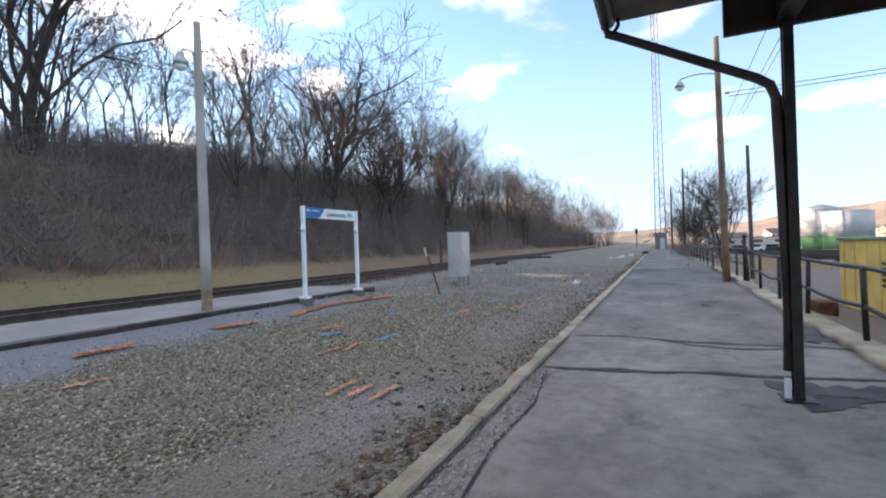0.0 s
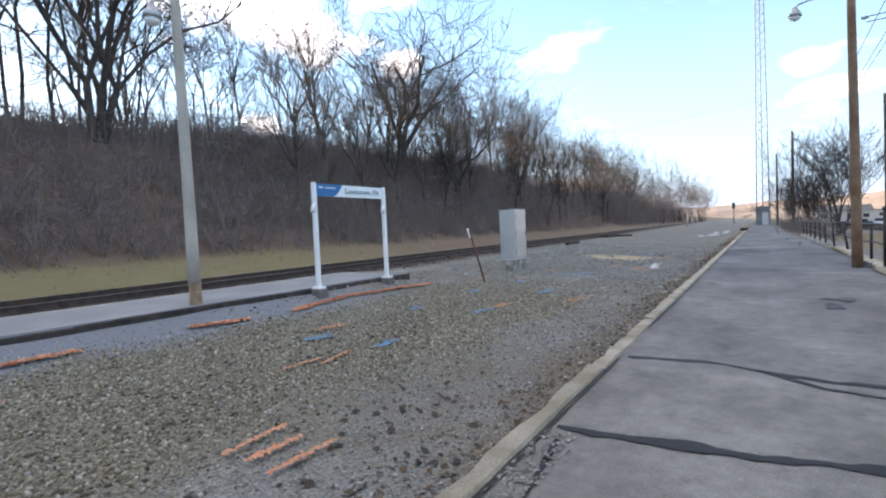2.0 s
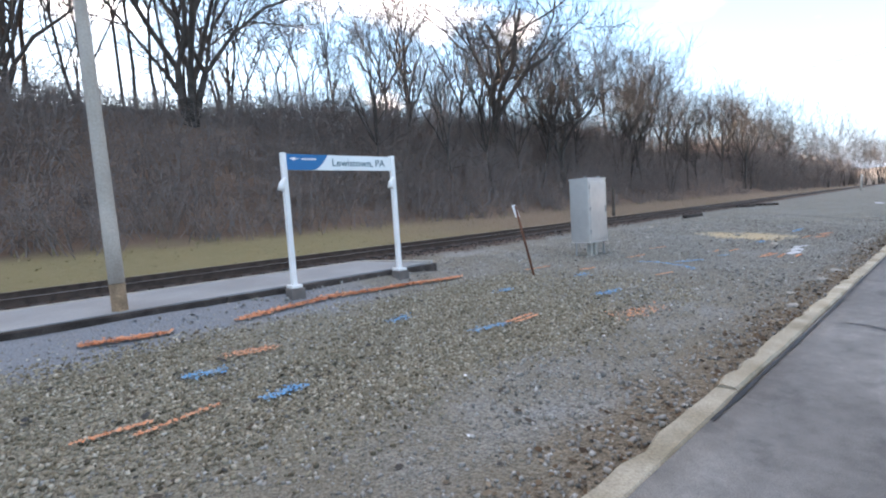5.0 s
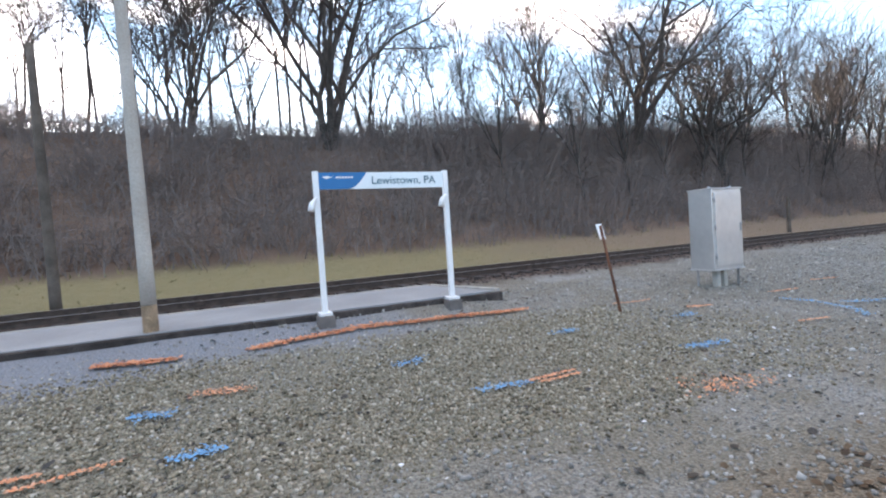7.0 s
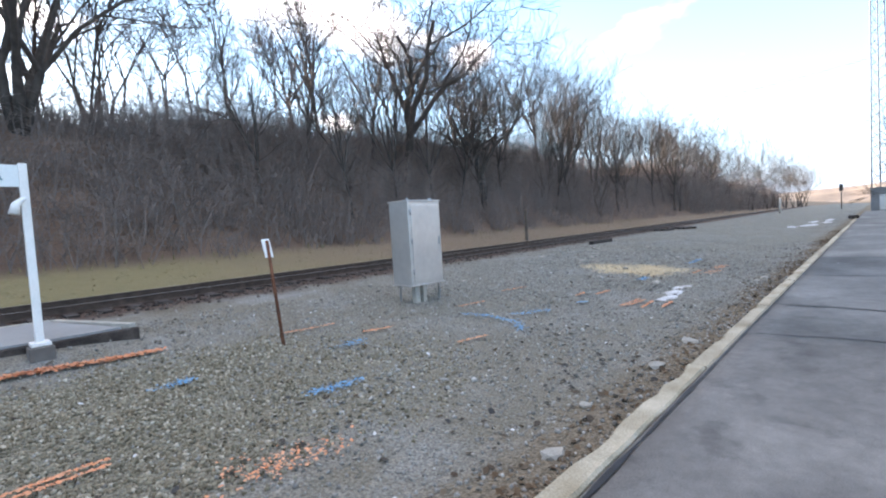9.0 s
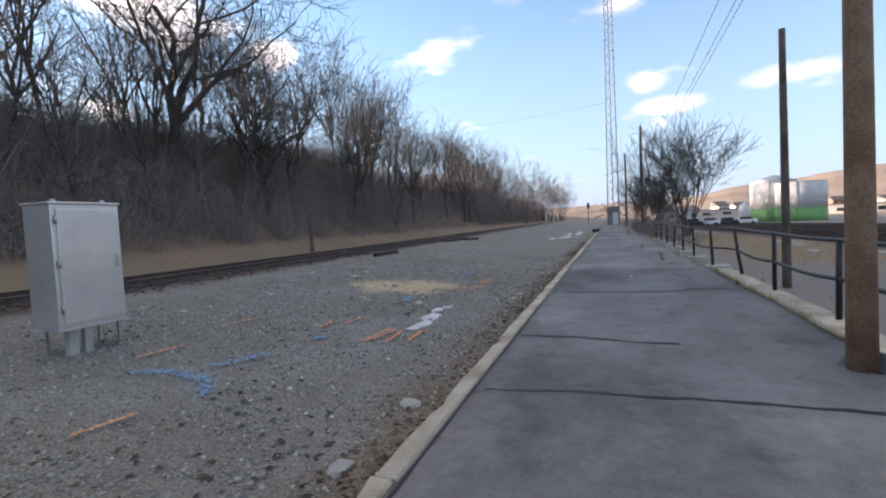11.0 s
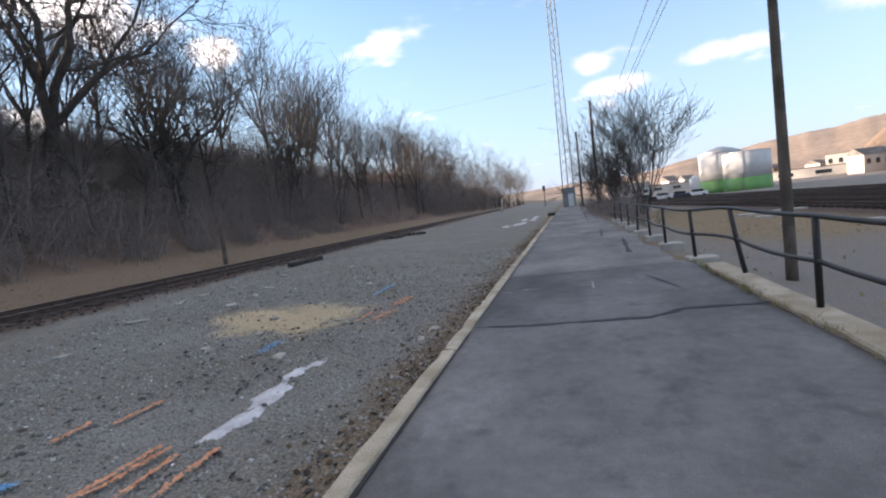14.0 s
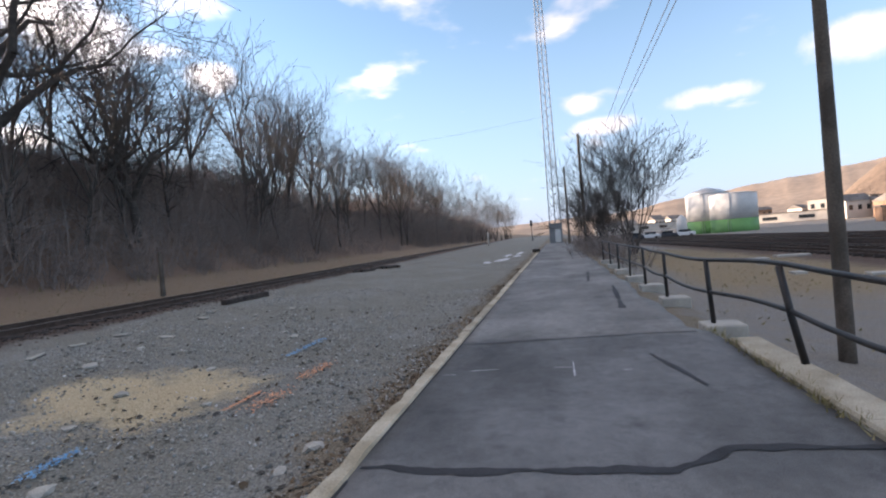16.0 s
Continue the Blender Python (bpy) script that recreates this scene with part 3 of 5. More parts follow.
def scatter_flakes(name, pts, size, mat, lift=0.012, tilt=0.35):
    """Small bent flakes lying about the given places (n x 2), joined."""
    nn = len(pts)
    base = np.array([(-1, -0.6, 0), (0.1, -0.9, 0.15), (1, -0.2, 0), (0.8, 0.7, 0.1), (-0.2, 0.9, 0), (-0.9, 0.4, 0.12)], float)
    s = rng.uniform(size[0], size[1], (nn, 1, 1))
    v = base[None] * rng.uniform(0.6, 1.15, (nn, 6, 3)) * s
    a = rng.uniform(0, 6.283, nn)[:, None]
    vx = v[:, :, 0] * np.cos(a) - v[:, :, 1] * np.sin(a)
    vy = v[:, :, 0] * np.sin(a) + v[:, :, 1] * np.cos(a)
    tx, ty = rng.normal(0, tilt, (2, nn))
    z = v[:, :, 2] + vx * tx[:, None] + vy * ty[:, None] + (ground_z(pts[:, 0], pts[:, 1]) + lift)[:, None]
    vv = np.stack([vx + pts[:, :1], vy + pts[:, 1:2], z], 2).reshape(-1, 3)
    q = (np.arange(nn)[:, None, None] * 6 + np.array([(0, 1, 2, 5), (2, 3, 4, 5)])[None]).reshape(-1, 4)
    return raw_mesh(name, vv, q, mat)


M_CHIPS = island_material("chips", [(0.035, 0.033, 0.030), (0.07, 0.058, 0.045), (0.05, 0.05, 0.05), (0.09, 0.065, 0.04)])
cxy = np.stack([rng.uniform(-9.5, -1.6, 5200), rng.uniform(3, 33, 5200)], 1)
cxy = cxy[rng.uniform(0, 1, len(cxy)) < 0.15 + 0.85 * sm(-0.1, 0.7, wave(cxy[:, 0], cxy[:, 1], 0.55, 3))]
chips = new("dark_chips", scatter_flakes("dark_chips", cxy, (0.012, 0.045), M_CHIPS, 0.016, 0.25))
tagged(chips, "dark bark chips and cinders strewn over the gravel", "debris", kind="stuff")
wxy = np.stack([rng.uniform(-10.5, -2.2, 420), rng.uniform(8, 34, 420)], 1)
white_chips = new("pale_chips", scatter_flakes("pale_chips", wxy, (0.007, 0.026), M_PALE, 0.018, 0.25))
tagged(white_chips, "pale stone chips scattered over the gravel", "debris", kind="stuff")

lx = -1.42 - np.abs(rng.normal(0, 0.30, 9000))
ly = rng.uniform(2, 45, 9000)
keep = rng.uniform(0, 1, 9000) < 0.25 + 0.75 * sm(-0.1, 0.6, wave(lx, ly, 0.6))
leaves = new("fallen_leaves", scatter_flakes("fallen_leaves", np.stack([lx, ly], 1)[keep], (0.012, 0.032), M_LEAVES, 0.012, 0.3))
tagged(leaves, "dry brown fallen leaves gathered along the kerb", "leaves", kind="stuff")

def edge_x(y):
    """How far the yard-side edge swings in towards the gravel along the platform."""
    return -0.24 * (1 - float(sm(9, 21, y))) - 0.12 * float(sm(26.5, 27.5, y))


# ---- platform walked on ----
px, py = np.linspace(-1.215, 2.392, 17), np.concatenate([np.arange(-14, 40, 0.5), np.arange(40, 96, 2.0)])
PX, PY = np.meshgrid(px, py, indexing="ij")
edge = sm(27.0, 27.6, PY) * 0.22 * (1 + 0.5 * wave(PX, PY, 1.3))
PXX = PX - (edge + 0.24 * (1 - sm(9, 21, PY))) * sm(1.0, 2.392, PX)
PZ = 0.004 * wave(PX, PY, 0.9)
top_v = np.stack([PXX.ravel(), PY.ravel(), PZ.ravel()], 1)
nn, mm = len(px), len(py)
i2, j2 = np.meshgrid(np.arange(nn - 1), np.arange(mm - 1), indexing="ij")
p0 = (i2 * mm + j2).ravel()
quads = [np.stack([p0, p0 + mm, p0 + mm + 1, p0 + 1], 1)]
rim = np.concatenate([np.arange(0, nn) * mm, (nn - 1) * mm + np.arange(1, mm), (np.arange(nn - 2, -1, -1)) * mm + mm - 1, np.arange(mm - 2, 0, -1)])
low = top_v[rim].copy()
low[:, 2] = -0.5
k = len(top_v) + np.arange(len(rim))
quads.append(np.stack([rim, k, np.roll(k, -1), np.roll(rim, -1)], 1))
platform = new("platform", raw_mesh("platform", np.concatenate([top_v, low]), np.concatenate(quads), M_ASPHALT))
tagged(platform, "worn blue-grey asphalt station platform with tarred cracks", "platform", kind="structure")


def ribbon(points, width, z=0.006, jitter=0.05, n=60):
    """A flat uneven band along a line on the platform: sealed cracks and seams."""
    bm = bmesh.new()
    p = np.array(points, float)
    d = np.concatenate([[0], np.cumsum(np.hypot(*np.diff(p, axis=0).T))])
    t = np.linspace(0, d[-1], n)
    x, y = np.interp(t, d, p[:, 0]), np.interp(t, d, p[:, 1])
    y = y + jitter * wave(x, y, 2.1, points[0][1]) + 0.3 * jitter * wave(x, y, 9, 1)
    w = width * (0.65 + 0.5 * wave(x, y, 3.7, points[0][1]) + 0.35 * rng.uniform(0, 1, n))
    w = np.maximum(w, width * 0.2)
    dx, dy = np.gradient(x), np.gradient(y)
    ln = np.hypot(dx, dy)
    ox, oy = -dy / ln, dx / ln
    prev = None
    for i in range(n):
        a = bm.verts.new((x[i] - ox[i] * w[i] / 2, y[i] - oy[i] * w[i] / 2, z))
        b = bm.verts.new((x[i] + ox[i] * w[i] / 2, y[i] + oy[i] * w[i] / 2, z))
        if prev:
            bm.faces.new((prev[0], a, b, prev[1]))
        prev = (a, b)
    bmesh.ops.recalc_face_normals(bm, faces=bm.faces)
    return bm


CRACKS = [([(-1.15, 5.48), (0.2, 5.62), (2.4, 5.9)], 0.12), ([(-1.12, 7.5), (-0.2, 7.55), (0.6, 7.35), (2.4, 7.35)], 0.085), ([(0.0, 7.5), (0.5, 7.15), (1.0, 7.0), (1.6, 7.2)], 0.06),
          ([(-1.0, 12.1), (-0.8, 12.15), (-0.35, 11.75), (0.1, 11.7)], 0.02), ([(-1.1, 17.05), (0.4, 17.2), (1.2, 17.2), (2.4, 17.0)], 0.055), ([(-1.15, 19.15), (0.7, 18.9)], 0.07),
          ([(-1.18, 22.75), (0.2, 22.85), (0.95, 22.85), (1.4, 23.25), (2.4, 23.3)], 0.10), ([(-1.2, 26.7), (1.1, 27.0), (2.2, 27.15)], 0.06), ([(1.35, 25.9), (1.65, 24.6)], 0.06),
          ([(-1.2, 31.0), (0.6, 31.3), (2.0, 31.2)], 0.05), ([(1.5, 29.5), (1.75, 33.5)], 0.12), ([(-1.2, 36.5), (2.1, 36.8)], 0.05), ([(1.2, 35.0), (1.4, 38.5)], 0.1), ([(-1.2, 43.0), (2.1, 43.4)], 0.06)]
for pts, w in CRACKS:
    part("tar_seam", ribbon(pts, w), M_TAR, platform, "black tar sealing a crack")


def blotch(cx, cy, rx, ry, z=0.005, n=26, k=0.0):
    bm = bmesh.new()
    vs = []
    for i in range(n):
        a = 2 * math.pi * i / n
        r = 1 + 0.22 * math.sin(3 * a + k) + 0.14 * math.sin(7 * a + 2 * k) + 0.1 * math.sin(13 * a + k)
        vs.append(bm.verts.new((cx + rx * r * math.cos(a), cy + ry * r * math.sin(a), z)))
    bm.faces.new(vs)
    return bm


for cx, cy, rx, ry, k in ((1.35, 5.2, 0.38, 0.42, 1.0), (1.9, 5.3, 0.5, 0.25, 4.0), (2.05, 8.3, 0.28, 0.6, 2.0), (0.95, 11.5, 0.10, 0.35, 3.0), (1.1, 12.2, 0.22, 0.18, 5.0)):
    part("asphalt_patch", blotch(cx, cy, rx, ry, 0.0075 + 0.0015 * k, k=k), M_PATCH, platform, "darker asphalt patch")

for pts in ([(0.42, 25.0), (0.42, 25.6)], [(0.2, 25.35), (0.42, 25.33)], [(-0.8, 25.25), (-0.45, 25.3)], [(-1.1, 25.1), (-0.95, 25.12)], [(0.95, 25.2), (1.05, 25.22)]):
    part("white_mark", ribbon(pts, 0.020, 0.007, 0.01, 16), M_FADED, platform, "faded white paint mark")

# kerb stones along the gravel
lengths, y0 = [], -14.0
while y0 < 62:
    ln = random.uniform(2.2, 3.6)
    lengths.append((y0, min(ln, 62 - y0)))
    y0 += ln
kerb = new("kerb")
tagged(kerb, "weathered pale concrete kerb edging the platform", "kerb", kind="structure")


def kerb_stone(ln, w, h, seed):
    bm = bmesh.new()
    r = random.Random(seed)
    n = max(4, int(ln / 0.22))
    rows = []
    for i in range(n + 1):
        yy = (i / n) * (ln - 0.012)
        j = [r.uniform(-0.006, 0.006) for _ in range(4)]
        if r.random() < 0.14:
            j[0] += 0.035
        rows.append([bm.verts.new(v) for v in ((-w / 2 + j[0], yy, -0.34), (-w / 2 + j[0], yy, h - 0.025 + j[1]), (-w / 2 + 0.022 + j[0], yy, h + j[1]), (w / 2 - 0.015 + j[2], yy, h + j[3]), (w / 2 + j[2], yy, h - 0.02), (w / 2 + j[2], yy, -0.34))])
    for a, b in zip(rows, rows[1:]):
        for q in range(5):
            bm.faces.new((a[q], b[q], b[q + 1], a[q + 1]))
    bm.faces.new(rows[0])
    bm.faces.new(rows[-1][::-1])
    bmesh.ops.recalc_face_normals(bm, faces=bm.faces)
    return bm


for i, (yy, ln) in enumerate(lengths):
    st = part("kerb_stone", kerb_stone(ln, 0.17, 0.022, i), M_KERB, kerb)
    st.location = (-1.31 + random.uniform(-0.012, 0.012), yy, random.uniform(-0.012, 0.006))

# crumbled asphalt and grit inside the kerb
for pts, w in (([(-0.98, 1.2), (-0.93, 2.4), (-1.0, 3.3), (-0.94, 4.2), (-1.08, 5.3)], 0.035), ([(-1.19, -1.0), (-1.2, 3.0), (-1.19, 7.4)], 0.03), ([(-1.2, 9.0), (-1.18, 12.0), (-1.2, 22.6)], 0.03), ([(-1.2, 23.2), (-1.19, 34.0)], 0.025)):
    part("edge_crack", ribbon(pts, w, 0.006, 0.0, 120), M_TAR, platform, "dark open joint along the kerb")
grit_xy = np.stack([rng.uniform(-1.2, -0.96, 1500), rng.uniform(0.5, 5.4, 1500)], 1)
grit_v = scatter_flakes("grit", grit_xy, (0.004, 0.016), M_GRAVELS, 0.0, 0.25)
gco = np.empty(len(grit_v.vertices) * 3)
grit_v.vertices.foreach_get("co", gco)
gco = gco.reshape(-1, 3)
gco[:, 2] = gco[:, 2] - np.repeat(ground_z(grit_xy[:, 0], grit_xy[:, 1]), 6) + 0.010
grit_v.vertices.foreach_set("co", gco.ravel())
grit = new("grit", grit_v)
tagged(grit, "loose grey grit from crumbled asphalt beside the kerb", "grit", kind="stuff")

# edge slab on the yard side
lengths, y0 = [], -14.0
while y0 < 26.2:
    ln = min(random.uniform(2.6, 3.4), 26.4 - y0)
    lengths.append((y0, ln))
    y0 += ln
edge_kerb = new("edge_kerb")
tagged(edge_kerb, "low concrete edge under the railing", "kerb", kind="structure")
for i, (yy, ln) in enumerate(lengths):
    st = part("kerb_stone", kerb_stone(ln, 0.36, 0.06, 50 + i), M_KERB, edge_kerb)
    st.location = (2.575 + edge_x(yy + 1.4), yy, random.uniform(-0.01, 0.01))

# ---- railing ----
railing = thing("railing", (2.64, 8.3, 0.0), "black two-bar pipe railing, bent in places", "railing")
POSTS = [-2.6, 0.0, 2.5, 5.0, 7.6, 10.1, 12.5, 15.1, 17.6, 20.2, 22.7, 25.2, 27.5, 30.5, 33.0, 35.5, 38.4, 41.2, 44.2]
for i, yy in enumerate(POSTS):
    dx, dy = random.uniform(-0.02, 0.02), random.uniform(-0.03, 0.03)
    foot = 0.055 if yy < 26.3 else -0.02
    if abs(yy - 25.2) < 0.1:
        dx, dy = -0.05, 0.10
    b = tube([(-dx, -dy, foot), (0, 0, 0.5), (dx, dy, 0.99 + 0.06 * float(sm(14, 20, yy) * (1 - sm(25.5, 28, yy))))], 0.036, 10)
    post = part("post", b, M_BLACK, railing)
    post.location = (edge_x(yy), yy - 8.3, 0)
    if yy > 26.5:
        fb = part("footing", box(0.56, 0.46, 0.56, (0.14, 0, -0.52), 0.03), M_CONCRETE, railing, "square concrete footing")
        fb.location = post.location


def rail_line(z, sag):
    pts = []
    for a, b in zip(POSTS, POSTS[1:]):
        for f in (0, 0.25, 0.5, 0.75):
            yy = a + (b - a) * f
            s = sag * (4 * f * (1 - f)) * (0.5 + 0.5 * math.sin(a * 1.7))
            pts.append((edge_x(yy), yy - 8.3, z - s + 0.07 * float(sm(14, 20, yy) * (1 - sm(25.5, 28, yy))) + 0.012 * math.sin(yy * 0.8)))
    pts.append((-0.12, POSTS[-1] - 8.3, z))
    return tube(pts, 0.029, 8)


part("top_rail", rail_line(0.985, 0.02), M_BLACK, railing)
part("middle_rail", rail_line(0.50, 0.06), M_BLACK, railing)
tall = thing("gate_post", (2.55, 17.75, 0.0), "tall black post with a ball cap beside the railing", "post")
part("shaft", tube([(0, 0, -0.1), (0, 0, 1.42)], 0.055, 12), M_BLACK, tall)
part("cap", tube([(0, 0, 1.42), (0, 0, 1.45), (0, 0, 1.5), (0, 0, 1.54)], [0.06, 0.075, 0.06, 0.01], 12), M_BLACK, tall)

# ---- station canopy over the start ----
canopy = thing("platform_canopy", (1.14, 4.98, -0.17), "dark brown canopy end with post, beam and gutter", "canopy")
for cy in (0.0, -6.0):
    part("flange", box(0.075, 0.016, 3.4, (0, cy - 0.044, 0)), M_BLACK, canopy)
    part("flange", box(0.075, 0.016, 3.4, (0, cy + 0.044, 0)), M_BLACK, canopy)
    part("column_web", box(0.02, 0.071, 3.4, (0, cy, 0)), M_BLACK, canopy)
part("base_plate", box(0.24, 0.24, 0.015, (0, 0, 0.175), 0.004), M_BLACK, canopy)
part("fascia", box(4.3, 0.05, 0.62, (1.69, 0.06, 3.38), 0.006), M_BROWNPAINT, canopy)
part("beam", box(0.16, 13, 0.2, (0, -6.45, 3.42), 0.01), M_BROWNPAINT, canopy)
part("roof", box(6.2, 14, 0.14, (1.72, -6.9, 3.73), 0.02), M_SOFFIT, canopy)
part("gutter", tube([(-1.44, -13.8, 3.76), (-1.44, 0.06, 3.74)], 0.075, 10), M_BROWNPAINT, canopy)
part("downspout", tube([(-1.44, 0.0, 3.80), (-1.46, 0.0, 3.66), (-1.44, 0.0, 3.60), (-1.30, 0.0, 3.53), (-0.22, 0.0, 2.95), (-0.13, 0.0, 2.88), (-0.09, 0.0, 2.76), (-0.062, 0.0, 1.6), (-0.062, 0.0, 0.42)], 0.042, 12), M_BROWNPAINT, canopy)
part("hanger", tube([(-1.34, 0, 3.74), (-1.34, 0, 3.66), (-1.38, 0, 3.60)], 0.02, 8), M_BLACK, canopy)
part("scuffed_plate", box(0.05, 0.006, 0.17, (-0.085, -0.066, 0.2)), M_WHITE, canopy, "worn white plate at the foot")


# ---- poles ----
def pole(name, at, h, r, mat, label, top=(0, 0), foot=None):
    p = thing(name, at, label, "pole")
    n = 9
    pts = [(top[0] * i / n, top[1] * i / n, -0.3 + (h + 0.3) * i / n) for i in range(n + 1)]
    if foot:
        cut = foot / h
        a = [(top[0] * cut * i / 3, top[1] * cut * i / 3, -0.3 + (foot + 0.3) * i / 3) for i in range(4)]
        part("foot", tube(a, [r, r, r * 0.985, r * 0.97], 16), M_POLEFOOT, p, "bare brown foot")
        pts = [(top[0] * (cut + (1 - cut) * i / n), top[1] * (cut + (1 - cut) * i / n), foot + (h - foot) * i / n) for i in range(n + 1)]
    part("shaft", tube(pts, [r * (1 - 0.32 * i / n) for i in range(n + 1)], 16), mat, p)
    return p


def lamp_arm(p, z, dx, dy, mat=None):
    """A curved pipe arm with a bell-shaped head."""
    arm = [(dx * f, dy * f, z + 0.10 * math.sin(f * math.pi) + 0.02 * f) for f in (0.05, 0.3, 0.55, 0.8, 0.95)] + [(dx, dy, z - 0.05)]
    part("arm", tube(arm, 0.022, 8), M_GALV, p)
    part("lamp_head", tube([(dx, dy, z - 0.02), (dx, dy, z - 0.10), (dx, dy, z - 0.16), (dx, dy, z - 0.26)], [0.05, 0.075, 0.13, 0.15], 16), M_GALV, p)
    part("lens", tube([(dx, dy, z - 0.26), (dx, dy, z - 0.33), (dx, dy, z - 0.37)], [0.12, 0.11, 0.03], 14), M_PANEL, p, "clear glass lens")


poleA = pole("lamp_pole", (-8.33, 6.90, gz(-8.33, 6.90)), 5.95, 0.105, M_POLEGREY, "grey weathered wooden lamp pole with brown foot", (0.02, -0.04), 0.5)
lamp_arm(poleA, 5.2, 0.05, -0.45)
poleB = pole("utility_pole", (2.09, 18.25, 0.0), 8.1, 0.118, M_POLE, "brown wooden utility pole with a lamp arm", (-0.08, 0.0))
lamp_arm(poleB, 6.85, -1.2, -0.05)
part("collar", tube([(0.06, 0.03, -0.05), (0.06, 0.03, 0.025), (0.03, 0.0, 0.055)], [0.27, 0.25, 0.15], 7), M_PATCH, poleB, "rough dark asphalt collar at the foot")
part("insulator", tube([(0.12, 0, 6.2), (0.2, 0, 6.2), (0.26, 0, 6.2)], [0.03, 0.05, 0.02], 8), M_GALV, poleB)
pole("bare_pole", (4.2, 27.4, -0.62), 6.55, 0.108, M_POLEDARK, "dark bare wooden pole without wires", (-0.06, 0.0))
pole("trackside_pole", (-14.6, 4.1, gz(-14.6, 4.1)), 6.5, 0.13, M_POLEDARK, "dark wooden pole beyond the track", (0.0, -0.05))
stubp = pole("stub_post", (-17.2, 37.7, gz(-17.2, 37.7)), 2.0, 0.12, M_POLEDARK, "short dark broken-off wooden post", (0.05, -0.05))
poleD = pole("utility_pole", (2.8, 62.3, -0.2), 10.0, 0.16, M_POLEDARK, "dark utility pole beside bare bushes")
poleE = pole("utility_pole", (2.0, 84.0, -0.2), 10.2, 0.17, M_POLEDARK, "far dark utility pole with a lamp")
lamp_arm(poleE, 9.6, 1.2, 0.0)


def wire(name, a, b, sag, r, label):
    n = 24
    pts = [(a[0] + (b[0] - a[0]) * i / n, a[1] + (b[1] - a[1]) * i / n, a[2] + (b[2] - a[2]) * i / n - sag * 4 * (i / n) * (1 - i / n)) for i in range(n + 1)]
    return tagged(part(name, tube(pts, r, 5), M_WIRE), label, "wire", "overhead wires")


for dx in (0.0, 2.6, 3.6):
    wire("power_line", (12.0 + dx, -80, 34), (15.6 + dx * 0.8, 170, 29), 1.0, 0.055, "thin dark power line strung high overhead")
for dz in (0.0, 0.13):
    wire("service_wire", (2.3, 18.2, 6.2 - dz), (40, 19, 8.6 - dz), 0.5, 0.012, "thin dark service wire from the pole")
wire("crossing_wire", (-45, 100, 19.0), (1.0, 105.2, 22.0), 0.6, 0.012, "thin dark wire crossing above the track")

# ---- main track ----
def track_x(y):
    return -12.02 - (0.4 + 0.05 * (y - 8))


def rail_profile(line, name, parent, zt):
    """A rail of foot, web and head along a line of (x, y)."""
    prof = [(-0.07, -0.17), (0.07, -0.17), (0.07, -0.155), (0.012, -0.135), (0.012, -0.045), (0.036, -0.035), (0.036, 0.0), (-0.036, 0.0), (-0.036, -0.035), (-0.012, -0.045), (-0.012, -0.135), (-0.07, -0.155)]
    bm = bmesh.new()
    rings = [[bm.verts.new((x + a, y, z + c)) for a, c in prof] for x, y, z in line]
    for a, b in zip(rings, rings[1:]):
        for k in range(len(prof)):
            bm.faces.new((a[k], a[(k + 1) % 12], b[(k + 1) % 12], b[k]))
    bmesh.ops.recalc_face_normals(bm, faces=bm.faces)
    ob = part(name, bm, M_RAIL, parent)
    ob.data.materials.append(M_RAILTOP)
    for f in ob.data.polygons:
        if f.normal.z > 0.95 and abs(f.center.z - zt) < 0.01:
            f.material_index = 1
    return ob


def tie_mesh(name):
    return mesh_of(name, box(2.55, 0.22, 0.17, (0, 0, 0), 0.012), M_TIE)


track = new("railway_track")
tagged(track, "rusty railway track on dark wooden ties", "track", kind="structure")
for s in (-0.735, 0.735):
    rail_profile([(track_x(y) + s, y, 0.36) for y in (-60, -30, 0, 30, 60, 100, 160, 240, 300)], "rail", track, 0.36)
tie_me = tie_mesh("tie")
for i in range(170):
    yy = -22 + i * 0.54
    t = new("tie", tie_me)
    t.parent = track
    t.matrix_world = pose(track_x(yy) + random.uniform(-0.03, 0.03), yy, 0.045 + random.uniform(-0.012, 0.006), 0, 0, random.uniform(-1, 1))

yard = new("yard_tracks")
tagged(yard, "dark freight yard tracks beyond the railing", "track", kind="structure")
ty = np.arange(0, 140, 0.6)
for c in (14.5, 18.7, 23.0, 27.5):
    for s in (-0.72, 0.72):
        rail_profile([(c + s, y, gz(c, y) + 0.26) for y in (-30, 0, 45, 70, 100, 130, 155, 200)], "rail", yard, 99)
    yv = np.arange(20, 150, 0.75)
    cube = np.array([(a, b, d) for d in (0, 1) for b in (-1, 1) for a in (-1, 1)], float) * (1.25, 0.11, 0.12)
    vv = (cube[None] + np.stack([np.full(len(yv), c), yv, ground_z(np.full(len(yv), c), yv)], 1)[:, None]).reshape(-1, 3)
    fq = (np.arange(len(yv))[:, None, None] * 8 + np.array([(4, 5, 7, 6), (0, 1, 5, 4), (2, 6, 7, 3), (0, 4, 6, 2), (1, 3, 7, 5)])[None]).reshape(-1, 4)
    tob = new("tie_row", raw_mesh("tie_row", vv, fq, M_TIE))
    tob.parent = yard
    tagged(tob, kind="stuff")

